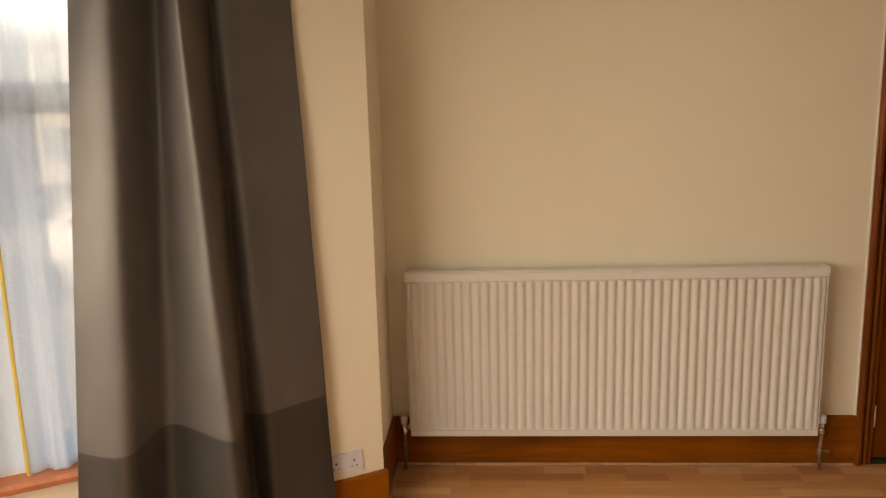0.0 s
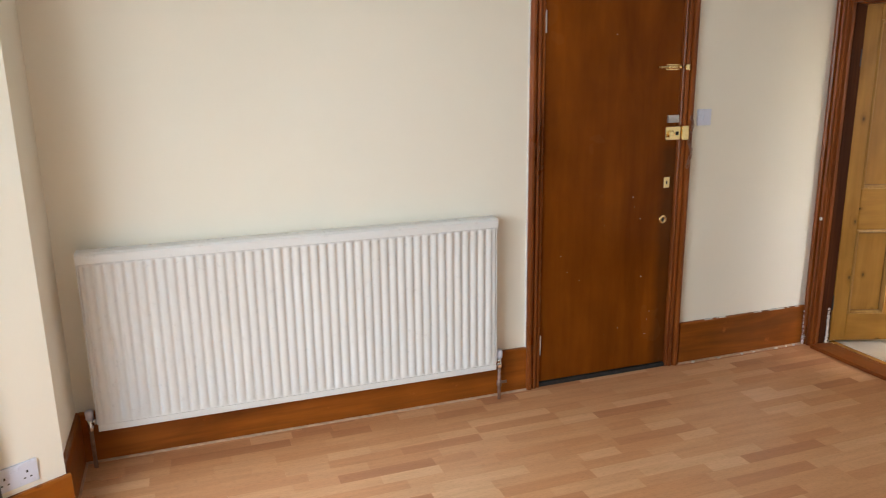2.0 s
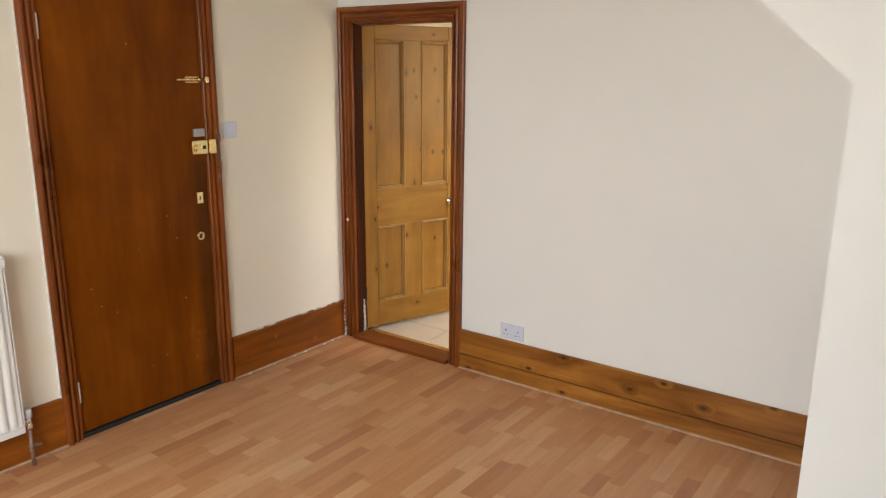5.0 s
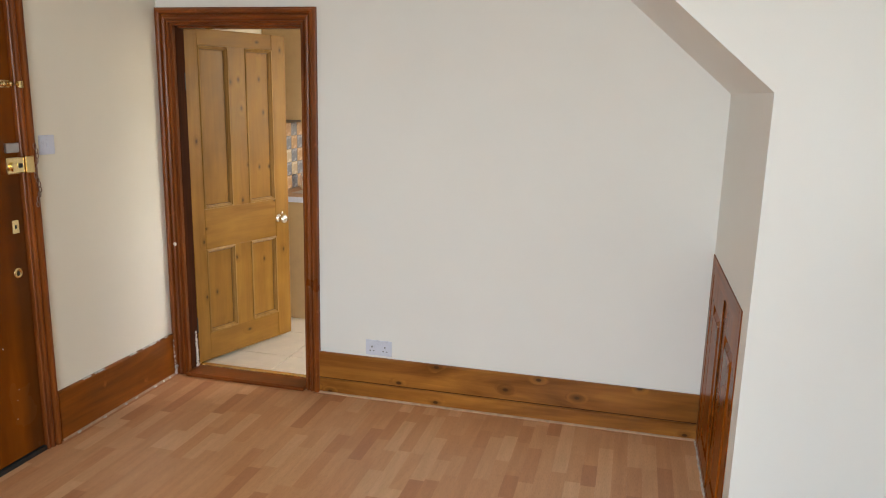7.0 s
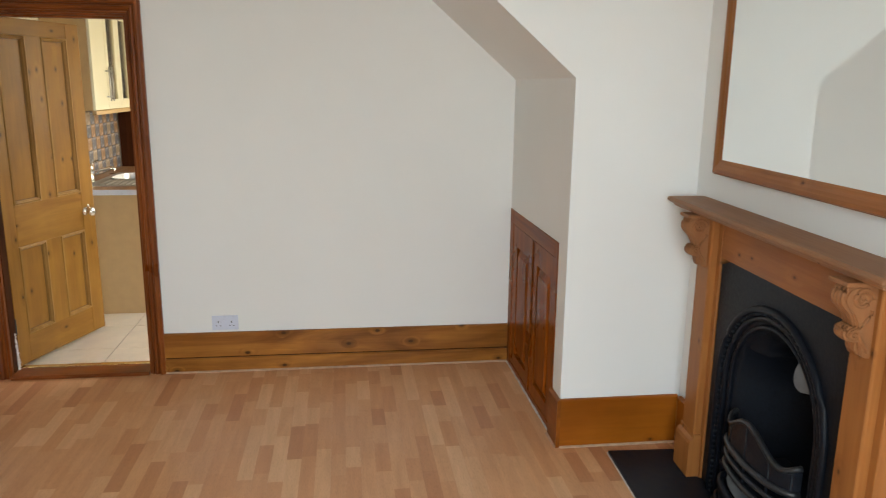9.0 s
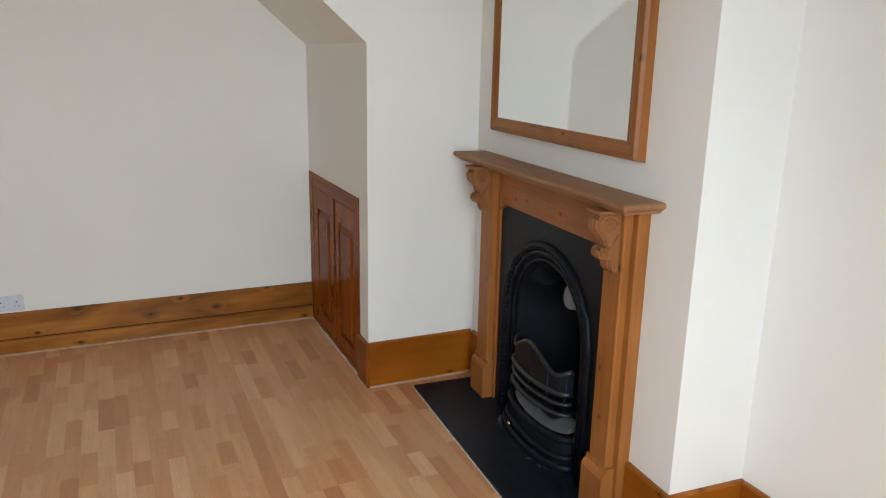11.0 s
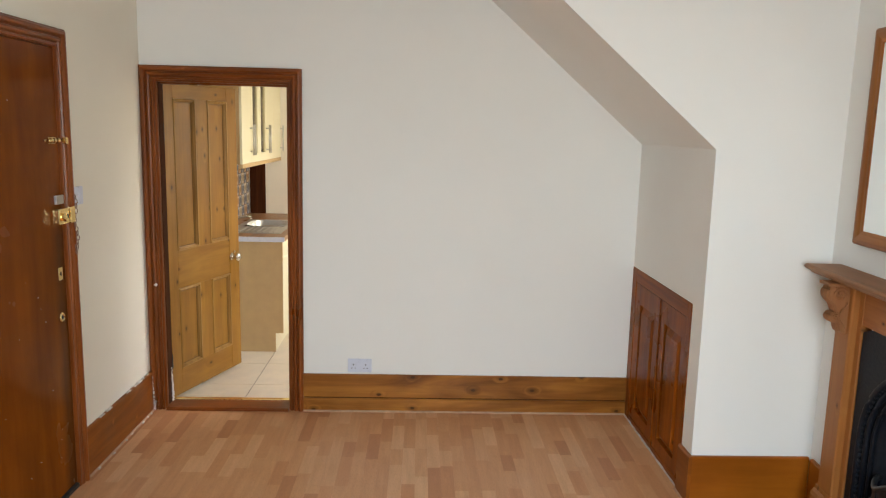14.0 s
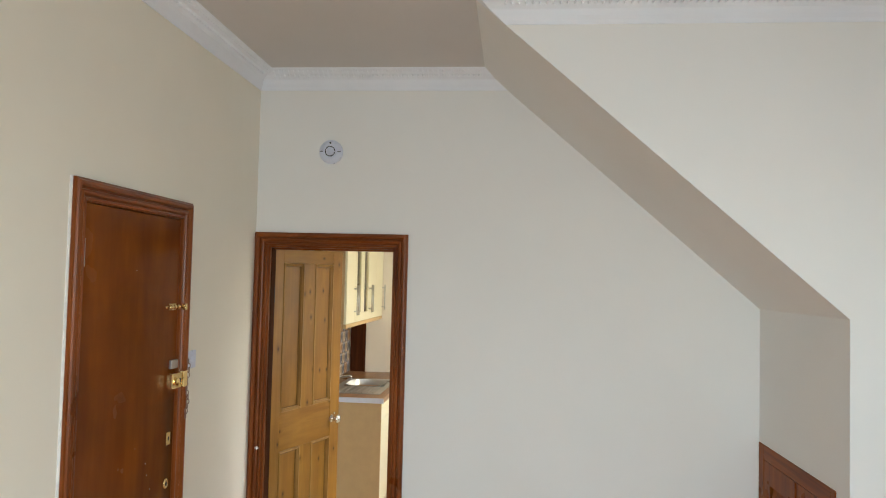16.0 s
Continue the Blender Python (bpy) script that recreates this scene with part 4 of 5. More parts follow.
# ---- fireplace ----  local x runs west along the wall, y into the wall
FC = 0.81                      # centre line
hearth = thing("hearth", "black slate hearth slab on the floor", "hearth", BREAST)
part("slab", blocks((0.105, -0.365, 0.0, 1.62, 0.0, 0.016), bevel=0.004), SLATE, hearth)
# Thin pale strip along the slab's front edge.
part("edge_strip", blocks((0.10, -0.370, 0.0, 1.62, -0.3655, 0.004)), FILLER, hearth, "thin pale strip along the slab")
fp = thing("fireplace_surround", "carved pine fireplace surround with mantel shelf", "fireplace", BREAST @ pose(0, 0, 0.016))
PF, BF = -0.048, -0.078         # faces of the backing boards and of the raised boards on them
for x0, x1 in ((0.198, 0.374), (1.240, 1.407)):
    a0, a1 = x0 + 0.026, x1 - 0.030
    pil = part("pilaster", blocks((x0, PF, 0.0, x1, 0, 1.135), bevel=0.004), SURROUND_Z, fp)
    bm = bmesh.new()
    prism(bm, [(a0, PF), (a0, BF + 0.006), (a0 + 0.006, BF), (a1 - 0.006, BF), (a1, BF + 0.006), (a1, PF)], lambda a, b, d: (a, b, d), 0.19, 1.133)
    part("pilaster_panel", bm, SURROUND_Z, pil)
    bm = bmesh.new()
    prism(bm, [(PF, 0), (BF - 0.022, 0), (BF - 0.022, 0.150), (BF - 0.016, 0.165), (BF - 0.004, 0.176), (BF - 0.002, 0.192), (PF, 0.192)], lambda a, b, d: (d, a, b), a0 - 0.012, a1 + 0.012)
    part("plinth_block", bm, SURROUND_Z, fp)
    # carved scroll bracket: a large roll above, a narrow waist, a small forward curl and a leaf tip
    xc = (a0 + a1) / 2
    side = [(0, -0.012), (0.070, -0.012)]
    side += [(0.056 + 0.034 * math.cos(q), -0.046 + 0.034 * math.sin(q)) for q in [radians(80 - 14 * k) for k in range(10)]]
    side += [(0.060, -0.090), (0.052, -0.108), (0.046, -0.122)]
    side += [(0.052 + 0.018 * math.cos(q), -0.146 + 0.018 * math.sin(q)) for q in [radians(95 - 26 * k) for k in range(9)]]
    side += [(0.034, -0.172), (0.032, -0.190), (0.024, -0.206), (0.012, -0.214), (0, -0.216)]
    bm = bmesh.new()
    prism(bm, side, lambda a, b, d: (d, BF - a, 1.133 + b), xc - 0.034, xc + 0.034)
    bmesh.ops.bevel(bm, geom=[e for e in bm.edges if e.calc_length() < 0.05], offset=0.004, segments=2, affect="EDGES")
    cb = part("corbel", bm, CARVED, fp, "carved scroll bracket under the shelf")
    part("corbel_cap", blocks((xc - 0.042, BF - 0.096, 1.122, xc + 0.042, BF, 1.1345), bevel=0.003), CARVED, cb)
    for sx in (-1, 1):
        for cy, cz, r, turns, bead in ((0.040, -0.046, 0.031, 2.2, 0.0055), (0.050, -0.146, 0.015, 1.6, 0.004)):
            bm = bmesh.new()
            tube(bm, [(xc + sx * 0.034, BF - cy + r * (1 - k / 30) * math.cos(k * turns * 0.21), 1.133 + cz + r * (1 - k / 30) * math.sin(k * turns * 0.21)) for k in range(28)], bead, 6)
            part("scroll", bm, CARVED, cb, smooth=True)
        bm = bmesh.new()
        tube(bm, [(xc + sx * 0.034, BF - 0.010 - 0.030 * math.sin(k * 0.26) ** 2, 1.133 - 0.078 - 0.010 * k) for k in range(13)], 0.005, 6)
        part("scroll_stem", bm, CARVED, cb, smooth=True)
    bm = bmesh.new()
    for k, w in ((-0.024, 0.006), (-0.008, 0.007), (0.008, 0.007), (0.024, 0.006)):
        tube(bm, [(xc + k * (1 - 0.35 * min(1.0, -q / 0.2)), BF - p - 0.001, 1.133 + q) for p, q in side[2:-2]], w, 6)
    part("leaf_rib", bm, CARVED, cb, smooth=True)
part("frieze", blocks((0.374, PF + 0.003, 0.972, 1.240, 0, 1.135), bevel=0.002), SURROUND_X, fp, "plain pine frieze board")
bm, tiers = bmesh.new(), []
for inset, z in ((0.036, 1.135), (0.024, 1.140), (0.020, 1.148), (0.006, 1.155), (0.0, 1.163), (0.001, 1.170), (0.007, 1.176)):
    tiers.append([bm.verts.new(v) for v in ((0.066 + inset, 0.0, z), (0.066 + inset, -0.162 + inset, z), (1.478 - inset, -0.162 + inset, z), (1.478 - inset, 0.0, z))])
for lo, hi in zip(tiers, tiers[1:]):
    for i in range(4):
        bm.faces.new((lo[i], lo[(i + 1) % 4], hi[(i + 1) % 4], hi[i]))
bm.faces.new(tiers[0][::-1])
bm.faces.new(tiers[-1])
part("mantel_shelf", bm, MANTEL, fp, "moulded mantel shelf")

# cast iron insert: arched plate, beaded arch, hood, fireback, bowed grate
ins = thing("fireplace_insert", "black cast iron arched fireplace insert with grate", "fireplace insert", BREAST @ pose(0, 0, 0.016))
IX0, IX1, IZ = 0.376, 1.238, 0.970
SPR, RA = 0.515, 0.348          # springing height and radius of the arch
IY = -0.040


def arch_points(r, z0=0.0, n=28):
    return [(FC - r, z0)] + [(FC - r * math.cos(math.pi * i / n), SPR + r * math.sin(math.pi * i / n)) for i in range(n + 1)] + [(FC + r, z0)]


def edge_points(n=28):
    out = [(IX0, 0.0)]
    for i in range(n + 1):
        a = math.pi * i / n
        dx, dz = -math.cos(a), math.sin(a)
        k = min(((IX1 - IX0) / 2) / max(1e-6, abs(dx)), (IZ - SPR) / max(1e-6, dz))
        out.append((FC + dx * k, SPR + dz * k))
    return out + [(IX1, 0.0)]


bm = bmesh.new()
inner, outer = arch_points(RA), edge_points()
va = [[bm.verts.new((x, y, z)) for x, z in inner] for y in (IY, IY + 0.012)]
vb = [[bm.verts.new((x, y, z)) for x, z in outer] for y in (IY, IY + 0.012)]
for i in range(len(inner) - 1):
    bm.faces.new((va[0][i], va[0][i + 1], vb[0][i + 1], vb[0][i]))
    bm.faces.new((vb[0][i], vb[0][i + 1], vb[1][i + 1], vb[1][i]))
    bm.faces.new((va[0][i], va[1][i], va[1][i + 1], va[0][i + 1]))
part("face_plate", bm, IRON, ins)
for r, rad_, y in ((RA + 0.012, 0.014, IY - 0.004), (RA - 0.022, 0.011, IY + 0.004), (RA - 0.055, 0.009, IY + 0.012)):
    bm = bmesh.new()
    tube(bm, [(x, y, z) for x, z in arch_points(r)], rad_, 8)
    part("arch_moulding", bm, IRON, ins, smooth=True)
bm = bmesh.new()
pts = arch_points(RA - 0.005, n=40)
walk_pts = []
for (xa, za), (xb, zb) in zip(pts, pts[1:]):
    n = max(1, round(math.hypot(xb - xa, zb - za) / 0.022))
    walk_pts += [(xa + (xb - xa) * k / n, za + (zb - za) * k / n) for k in range(n)]
for x, z in walk_pts:
    bmesh.ops.create_icosphere(bm, subdivisions=1, radius=0.0085, matrix=pose(x, IY - 0.004, z))
part("bead_ring", bm, IRON, ins, "row of cast beads round the arch", True)
bm = bmesh.new()
stages = [(RA, IY + 0.010, 1.0), (RA - 0.05, IY + 0.016, 1.0), (RA - 0.07, IY + 0.05, 1.0), (RA - 0.10, IY + 0.15, 0.97), (RA - 0.15, IY + 0.30, 0.93)]
rows = [[bm.verts.new((x, y, z * h)) for x, z in arch_points(r)] for r, y, h in stages]
for a, b in zip(rows, rows[1:]):
    for i in range(len(a) - 1):
        bm.faces.new((a[i], a[i + 1], b[i + 1], b[i]))
bm.faces.new(rows[-1])
part("fireback", bm, IRON, ins, "sooty cast iron fireback", True)
bm = bmesh.new()
hood = [[bm.verts.new((FC + math.cos(a) * (RA - 0.075) * s, IY + 0.03 + y, 0.66 + math.sin(a) * 0.16 * s + dz)) for a in [math.pi * i / 16 for i in range(17)]]
        for s, y, dz in ((1.0, 0.0, 0.02), (0.80, 0.02, 0.0), (0.62, 0.06, -0.01), (0.55, 0.16, 0.0))]
for a, b in zip(hood, hood[1:]):
    for i in range(16):
        bm.faces.new((a[i], a[i + 1], b[i + 1], b[i]))
part("hood", bm, IRON, ins, smooth=True)


def bow(z, half, depth, n=16):
    return [(FC + half * math.cos(math.pi * i / n), IY + 0.02 - depth * math.sin(math.pi * i / n) ** 0.8, z) for i in range(n + 1)]


for z, half, depth, r in ((0.225, 0.225, 0.085, 0.011), (0.270, 0.225, 0.085, 0.009), (0.315, 0.225, 0.085, 0.013)):
    bm = bmesh.new()
    tube(bm, bow(z, half, depth), r, 8)
    part("grate_bar", bm, WORN_LIT_IRON, ins, smooth=True)
bm = bmesh.new()
rail = [(x, y, z + 0.050 * math.sin(math.pi * i / 24) ** 4 + 0.016 * math.cos(4 * math.pi * i / 24)) for i, (x, y, z) in enumerate(bow(0.395, 0.225, 0.075, 24))]
tube(bm, rail, 0.011, 8)
part("crest_rail", bm, WORN_LIT_IRON, ins, "worn grey top rail of the grate, paler for its highlight", True)
bm = bmesh.new()
crest = [[bm.verts.new((x, y + dy, zz)) for x, y, zz in ends] for dy in (-0.004, 0.004) for ends in (rail, [(x, y, 0.318) for x, y, z in rail])]
for i in range(24):
    bm.faces.new((crest[0][i], crest[0][i + 1], crest[1][i + 1], crest[1][i]))
    bm.faces.new((crest[2][i], crest[3][i], crest[3][i + 1], crest[2][i + 1]))
part("grate_crest", bm, IRON, ins, "wavy cast crest of the grate", True)
for i in (2, 7, 12, 17, 22):
    bm = bmesh.new()
    x, y, z = rail[i]
    tube(bm, [(x, y, z), (x, y - 0.004, 0.22)], 0.006, 6)
    part("grate_post", bm, IRON, ins, smooth=True)
# Pale grey oval, added for an unidentified pale patch inside the arch.
bm = bmesh.new()
disc = [bm.verts.new(pose(0.985, IY + 0.012, 0.715, 0, 0, 15) @ Vector((0.034 * math.cos(a) * (1 - 0.25 * math.sin(a)), 0, 0.055 * math.sin(a)))) for a in [2 * math.pi * q / 24 for q in range(24)]]
rim = [bm.verts.new(v.co + Vector((0.012, 0.012, 0))) for v in disc]
bm.faces.new(disc)
for q in range(24):
    bm.faces.new((disc[q], disc[(q + 1) % 24], rim[(q + 1) % 24], rim[q]))
part("pale_oval", bm, ASH, ins, "pale grey oval added inside the arch")
part("grate_floor", blocks((FC - 0.20, IY - 0.05, 0.205, FC + 0.20, IY + 0.22, 0.218)), IRON, ins)
for z, half, depth, r in ((0.012, 0.275, 0.105, 0.014), (0.050, 0.262, 0.095, 0.012), (0.125, 0.250, 0.085, 0.014)):
    bm = bmesh.new()
    tube(bm, bow(z, half, depth), r, 8, 1.2)
    part("ash_guard", bm, IRON, ins, smooth=True)
bm = bmesh.new()
lo, hi = bow(0.0, 0.258, 0.092), bow(0.125, 0.250, 0.085)
va, vb = [bm.verts.new(p) for p in lo], [bm.verts.new(p) for p in hi]
for i in range(16):
    bm.faces.new((va[i], va[i + 1], vb[i + 1], vb[i]))
part("ash_front", bm, IRON, ins, smooth=True)
bm = bmesh.new()
face = [bm.verts.new((x, y + 0.012, 0.130 + 0.02 * (1 - math.sin(math.pi * i / 16)))) for i, (x, y, z) in enumerate(bow(0, 0.235, 0.075))]
back = [bm.verts.new((x, IY + 0.06, 0.185)) for x, y, z in bow(0, 0.235, 0.075)]
for i in range(16):
    bm.faces.new((face[i], face[i + 1], back[i + 1], back[i]))
part("ash_pan", bm, ASH, ins, "grey ash pan cover under the grate")
bm = bmesh.new()
lathe(bm, [(0.006, 0), (0.006, 0.006), (0.010, 0.010), (0.010, 0.016), (0.004, 0.020)], pose(FC - 0.06, IY - 0.098, 0.070, 90), 12)
part("knob", bm, BRASS, ins, "small brass knob", True)
bm, dust = bmesh.new(), random.Random(3)
for i in range(90):
    a = math.pi * min(0.97, max(0.05, dust.gauss(*dust.choice(((0.80, 0.05), (0.35, 0.14))))))
    r = dust.uniform(0.0008, 0.0038) * dust.choice((0.5, 0.7, 1.0))
    p = Vector((FC + 0.285 * math.cos(a), IY + 0.02 - 0.125 * math.sin(a) ** 0.8 - dust.uniform(0, 0.02), 0.001))
    bmesh.ops.create_icosphere(bm, subdivisions=1, radius=r, matrix=Matrix.Translation(p) @ Matrix.Diagonal((1.4, 1, 0.5, 1)))
tagged(part("ash_crumbs", bm, ASH, ins, "pale ash crumbs on the hearth"), kind="stuff")

# ---- mirror ----
MX0, MX1, MZ0, MZ1 = 0.222, 1.350, 1.303, 2.195
mir = thing("wall_mirror", "rectangular mirror in a moulded pine frame", "mirror", BREAST @ pose(0, -0.010, 0, 0, 0, 0.42))
MP = [(0.0, 0.0), (0.004, 0.030), (0.012, 0.042), (0.026, 0.045), (0.040, 0.042), (0.050, 0.037), (0.060, 0.036), (0.066, 0.033), (0.066, 0.0)]
cs = [(MX0, MZ0, 1, 1), (MX1, MZ0, -1, 1), (MX1, MZ1, -1, -1), (MX0, MZ1, 1, -1)]
for i in range(4):
    bm = bmesh.new()
    ends = [[bm.verts.new((cx + sx * w, -dd, cz + sz * w)) for w, dd in MP] for cx, cz, sx, sz in (cs[i], cs[(i + 1) % 4])]
    for k in range(len(MP)):
        j = (k + 1) % len(MP)
        bm.faces.new((ends[0][k], ends[0][j], ends[1][j], ends[1][k]))
    bm.faces.new(ends[0])
    bm.faces.new(ends[1][::-1])
    part("frame_rail", bm, SURROUND_X if i % 2 == 0 else SURROUND_Z, mir)
part("mirror_glass", blocks((MX0 + 0.060, -0.032, MZ0 + 0.060, MX1 - 0.060, -0.003, MZ1 - 0.060)), MIRROR_GLASS, mir, "silvered mirror glass")

# ---- curtains in the bay ----


def curtain_sheet(s_of, off_of, zs, n, mats, band=None):
    bm = bmesh.new()
    rows = []
    for z in zs:
        rows.append([bm.verts.new((s_of(i / n, z), off_of(i / n, z), z if band is None else z + band(i / n, z))) for i in range(n + 1)])
    for j, (a, b) in enumerate(zip(rows, rows[1:])):
        for i in range(n):
            f = bm.faces.new((a[i], a[i + 1], b[i + 1], b[i]))
            f.material_index = 1 if band is not None and j < BAND_ROWS else 0
    return bm


BAND_ROWS = 5
CURT_TOP = 2.80
# crests and valleys of the folds at 1.3 m, from the wall end to the window end: place along the wall, distance from it, and their lean for each metre of height
FOLDS = [(0.258, 0.042, 0.027, -0.016), (0.487, 0.098, 0.040, -0.023), (0.550, 0.046, 0.016, -0.009), (0.655, 0.262, 0.029, -0.016),
         (0.760, 0.068, -0.047, 0.027), (0.905, 0.225, -0.057, 0.032), (1.030, 0.120, -0.085, 0.049)]


def curt_point(v, z):
    h = (z if z < 2.1 else 2.1 + 0.4 * (z - 2.1)) - 1.3
    rows = [(s + h * ds, off + h * doff) for s, off, ds, doff in FOLDS]
    q = min(v * (len(rows) - 1), len(rows) - 1.001)
    i = int(q)
    f = q - i
    four = [rows[min(max(j, 0), len(rows) - 1)] for j in (i - 1, i, i + 1, i + 2)]
    w = (-0.5 * f + f * f - 0.5 * f ** 3, 1 - 2.5 * f * f + 1.5 * f ** 3, 0.5 * f + 2 * f * f - 1.5 * f ** 3, -0.5 * f * f + 0.5 * f ** 3)
    return tuple(sum(k * p[axis] for k, p in zip(w, four)) for axis in (0, 1))


def curt_s(v, z):
    return curt_point(v, z)[0]


def curt_off(v, z):
    return curt_point(v, z)[1] + 0.004 * math.sin(31 * v + 1.3 * z) + 0.003 * math.sin(9 * z + 17 * v)


def band_lift(v, z):
    """The seam of the hem band hangs unevenly."""
    return 0.010 * math.sin(11 * v + 0.6) * max(0.0, 1 - abs(z - 0.615) / 0.4)


zs = [0.012 + 0.603 * k / BAND_ROWS for k in range(BAND_ROWS + 1)] + [0.615 + (CURT_TOP - 0.615) * k / 26 for k in range(1, 27)]
cur = thing("curtain", "long grey satin curtain with a darker hem band", "curtain", SPLAY)
c = part("drape", curtain_sheet(curt_s, curt_off, zs, 150, None, band_lift), (CURTAIN, CURTAIN_BAND), cur, smooth=True)
sol = c.modifiers.new("thick", "SOLIDIFY")
sol.thickness = 0.003

net = thing("net_curtain", "sheer white net curtain over the bay window", "net curtain", SPLAY)


def net_end(z):
    return 1.235 + 0.004 * math.sin(2.1 * z)


def net_off(v, z):
    return -0.012 + 0.016 * math.sin(2 * math.pi * 6.2 * v + 0.5 * math.sin(z * 1.3)) + 0.006 * math.sin(2 * math.pi * 15 * v + z)


part("sheer", curtain_sheet(lambda v, z: 0.62 + (net_end(z) - 0.62) * v, net_off, [0.525 + 2.08 * k / 20 for k in range(21)], 110, None), SHEER, net, smooth=True)
part("hem", curtain_sheet(lambda v, z: 0.62 + (net_end(z) - 0.62) * v, lambda v, z: net_off(v, z) - 0.003, [0.525, 0.60, 0.66], 110, None), SHEER, net, smooth=True)
bm = bmesh.new()
tube(bm, [(net_end(z), net_off(1, z), z) for z in [0.53 + 0.1 * k for k in range(20)]], 0.006, 6, 0.5)
part("edging", bm, YELLOW, net, "yellow edging tape")

side_net = thing("net_curtain", "second sheer white net curtain beside the yellow edging", "net curtain", SPLAY)
part("sheer", curtain_sheet(lambda v, z: 1.10 + 0.28 * v, lambda v, z: -0.040 + 0.008 * math.sin(2 * math.pi * 2.5 * v + z), [0.525 + 2.08 * k / 12 for k in range(13)], 40, None), SHEER, side_net, smooth=True)

# ---- kitchen beyond the doorway ----
KX0, KX1, KY0, KY1 = 0.13, 2.75, -2.40, 0.02
structure("wall_kitchen_north", blocks((KX0, KY1, -0.1, KX1 + 0.1, KY1 + 0.1, 2.6)), KITCHEN_WALL, "cream kitchen wall", "wall")
structure("wall_kitchen_east", blocks((KX1, KY0, -0.1, KX1 + 0.1, KY1, 2.6)), KITCHEN_WALL, "pale pink kitchen end wall", "wall")
structure("wall_kitchen_south", blocks((KX0, KY0 - 0.1, -0.1, 0.65, KY0, 2.6), (1.95, KY0 - 0.1, -0.1, KX1 + 0.1, KY0, 2.6), (0.65, KY0 - 0.1, -0.1, 1.95, KY0, 1.05), (0.65, KY0 - 0.1, 2.15, 1.95, KY0, 2.6)),
          KITCHEN_WALL, "cream kitchen wall with a window opening", "wall")
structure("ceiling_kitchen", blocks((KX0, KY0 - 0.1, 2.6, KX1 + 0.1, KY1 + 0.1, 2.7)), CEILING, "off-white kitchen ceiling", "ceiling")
kfloor = structure("floor_kitchen", blocks((KX0, KY0, -0.1, KX1, KY1, -0.006)), GROUT, "cream ceramic tiled kitchen floor", "floor")

base = thing("base_unit", "beech sided kitchen base unit with pale doors", "kitchen cabinet", pose(1.20, 0, 0))
part("end_panel", blocks((0.0, -0.585, 0.15, 0.018, 0.015, 0.868), (0.0, -0.525, 0.0, 0.018, 0.015, 0.15)), CAB_BEECH, base)
part("carcass", blocks((0.018, -0.560, 0.15, 1.545, 0.015, 0.868)), CAB_BEECH, base)
part("kickboard", blocks((0.018, -0.525, 0.0, 1.545, -0.51, 0.148)), CAB_CREAM, base)
for i in range(3):
    x0 = 0.020 + i * 0.508
    part("drawer_front", blocks((x0, -0.585, 0.735, x0 + 0.504, -0.566, 0.866), bevel=0.002), CAB_CREAM, base)
    dr = part("cabinet_door", blocks((x0, -0.585, 0.152, x0 + 0.504, -0.566, 0.730), bevel=0.002), CAB_CREAM, base)
    bm = bmesh.new()
    tube(bm, [(x0 + 0.45, -0.585, 0.56), (x0 + 0.45, -0.612, 0.56), (x0 + 0.45, -0.612, 0.70), (x0 + 0.45, -0.585, 0.70)], 0.006, 8)
    part("handle", bm, STEEL, dr, "steel bar handle", True)
wt = thing("worktop", "brown laminate kitchen worktop with pale edge", "worktop", pose(1.19, 0, 0.868))
part("top", blocks((0.006, -0.60, 0.0, 0.20, 0.015, 0.038), (1.02, -0.60, 0.0, 1.556, 0.015, 0.038), (0.20, -0.12, 0, 1.02, 0.015, 0.038), (0.20, -0.60, 0, 1.02, -0.53, 0.038)), WORKTOP, wt)
part("edge_strip", blocks((0.0, -0.603, 0.0, 0.006, 0.015, 0.038)), PLASTIC, wt, "white edge strip")
snk = thing("sink", "stainless steel sink with drainer and bowl", "sink", pose(1.19, 0, 0.906))
bm = blocks((0.18, -0.54, 0.0, 0.56, -0.11, 0.005), (0.96, -0.54, 0, 1.04, -0.11, 0.005), (0.56, -0.16, 0, 0.96, -0.11, 0.005), (0.56, -0.54, 0, 0.96, -0.50, 0.005), bevel=0.001)
dn = part("drainer", bm, STEEL, snk)
for i in range(7):
    bm = bmesh.new()
    tube(bm, [(0.21, -0.48 + i * 0.045, 0.006), (0.52, -0.48 + i * 0.045, 0.006)], 0.006, 6)
    part("drainer_rib", bm, STEEL, dn)
bm = bmesh.new()
rows = []
for s, z in ((1.0, 0.010), (1.0, 0.004), (0.95, -0.02), (0.85, -0.14), (0.3, -0.15)):
    rows.append([bm.verts.new((0.76 + 0.20 * s * math.copysign(abs(math.cos(a)) ** 0.6, math.cos(a)), -0.33 + 0.17 * s * math.copysign(abs(math.sin(a)) ** 0.6, math.sin(a)), z)) for a in [2 * math.pi * i / 28 for i in range(28)]])
for a, b in zip(rows, rows[1:]):
    for i in range(28):
        bm.faces.new((a[i], a[(i + 1) % 28], b[(i + 1) % 28], b[i]))
bm.faces.new(rows[-1])
part("bowl", bm, STEEL, snk, smooth=True)
tap = thing("tap", "chrome kitchen mixer tap behind the sink", "tap", pose(1.62, -0.085, 0.906))
bm = bmesh.new()
lathe(bm, [(0.030, 0), (0.030, 0.008), (0.023, 0.014), (0.022, 0.085), (0.024, 0.092), (0.024, 0.118), (0.016, 0.130), (0.004, 0.133)], pose(0, 0, 0), 18)
part("tap_body", bm, CHROME, tap, smooth=True)
bm = bmesh.new()
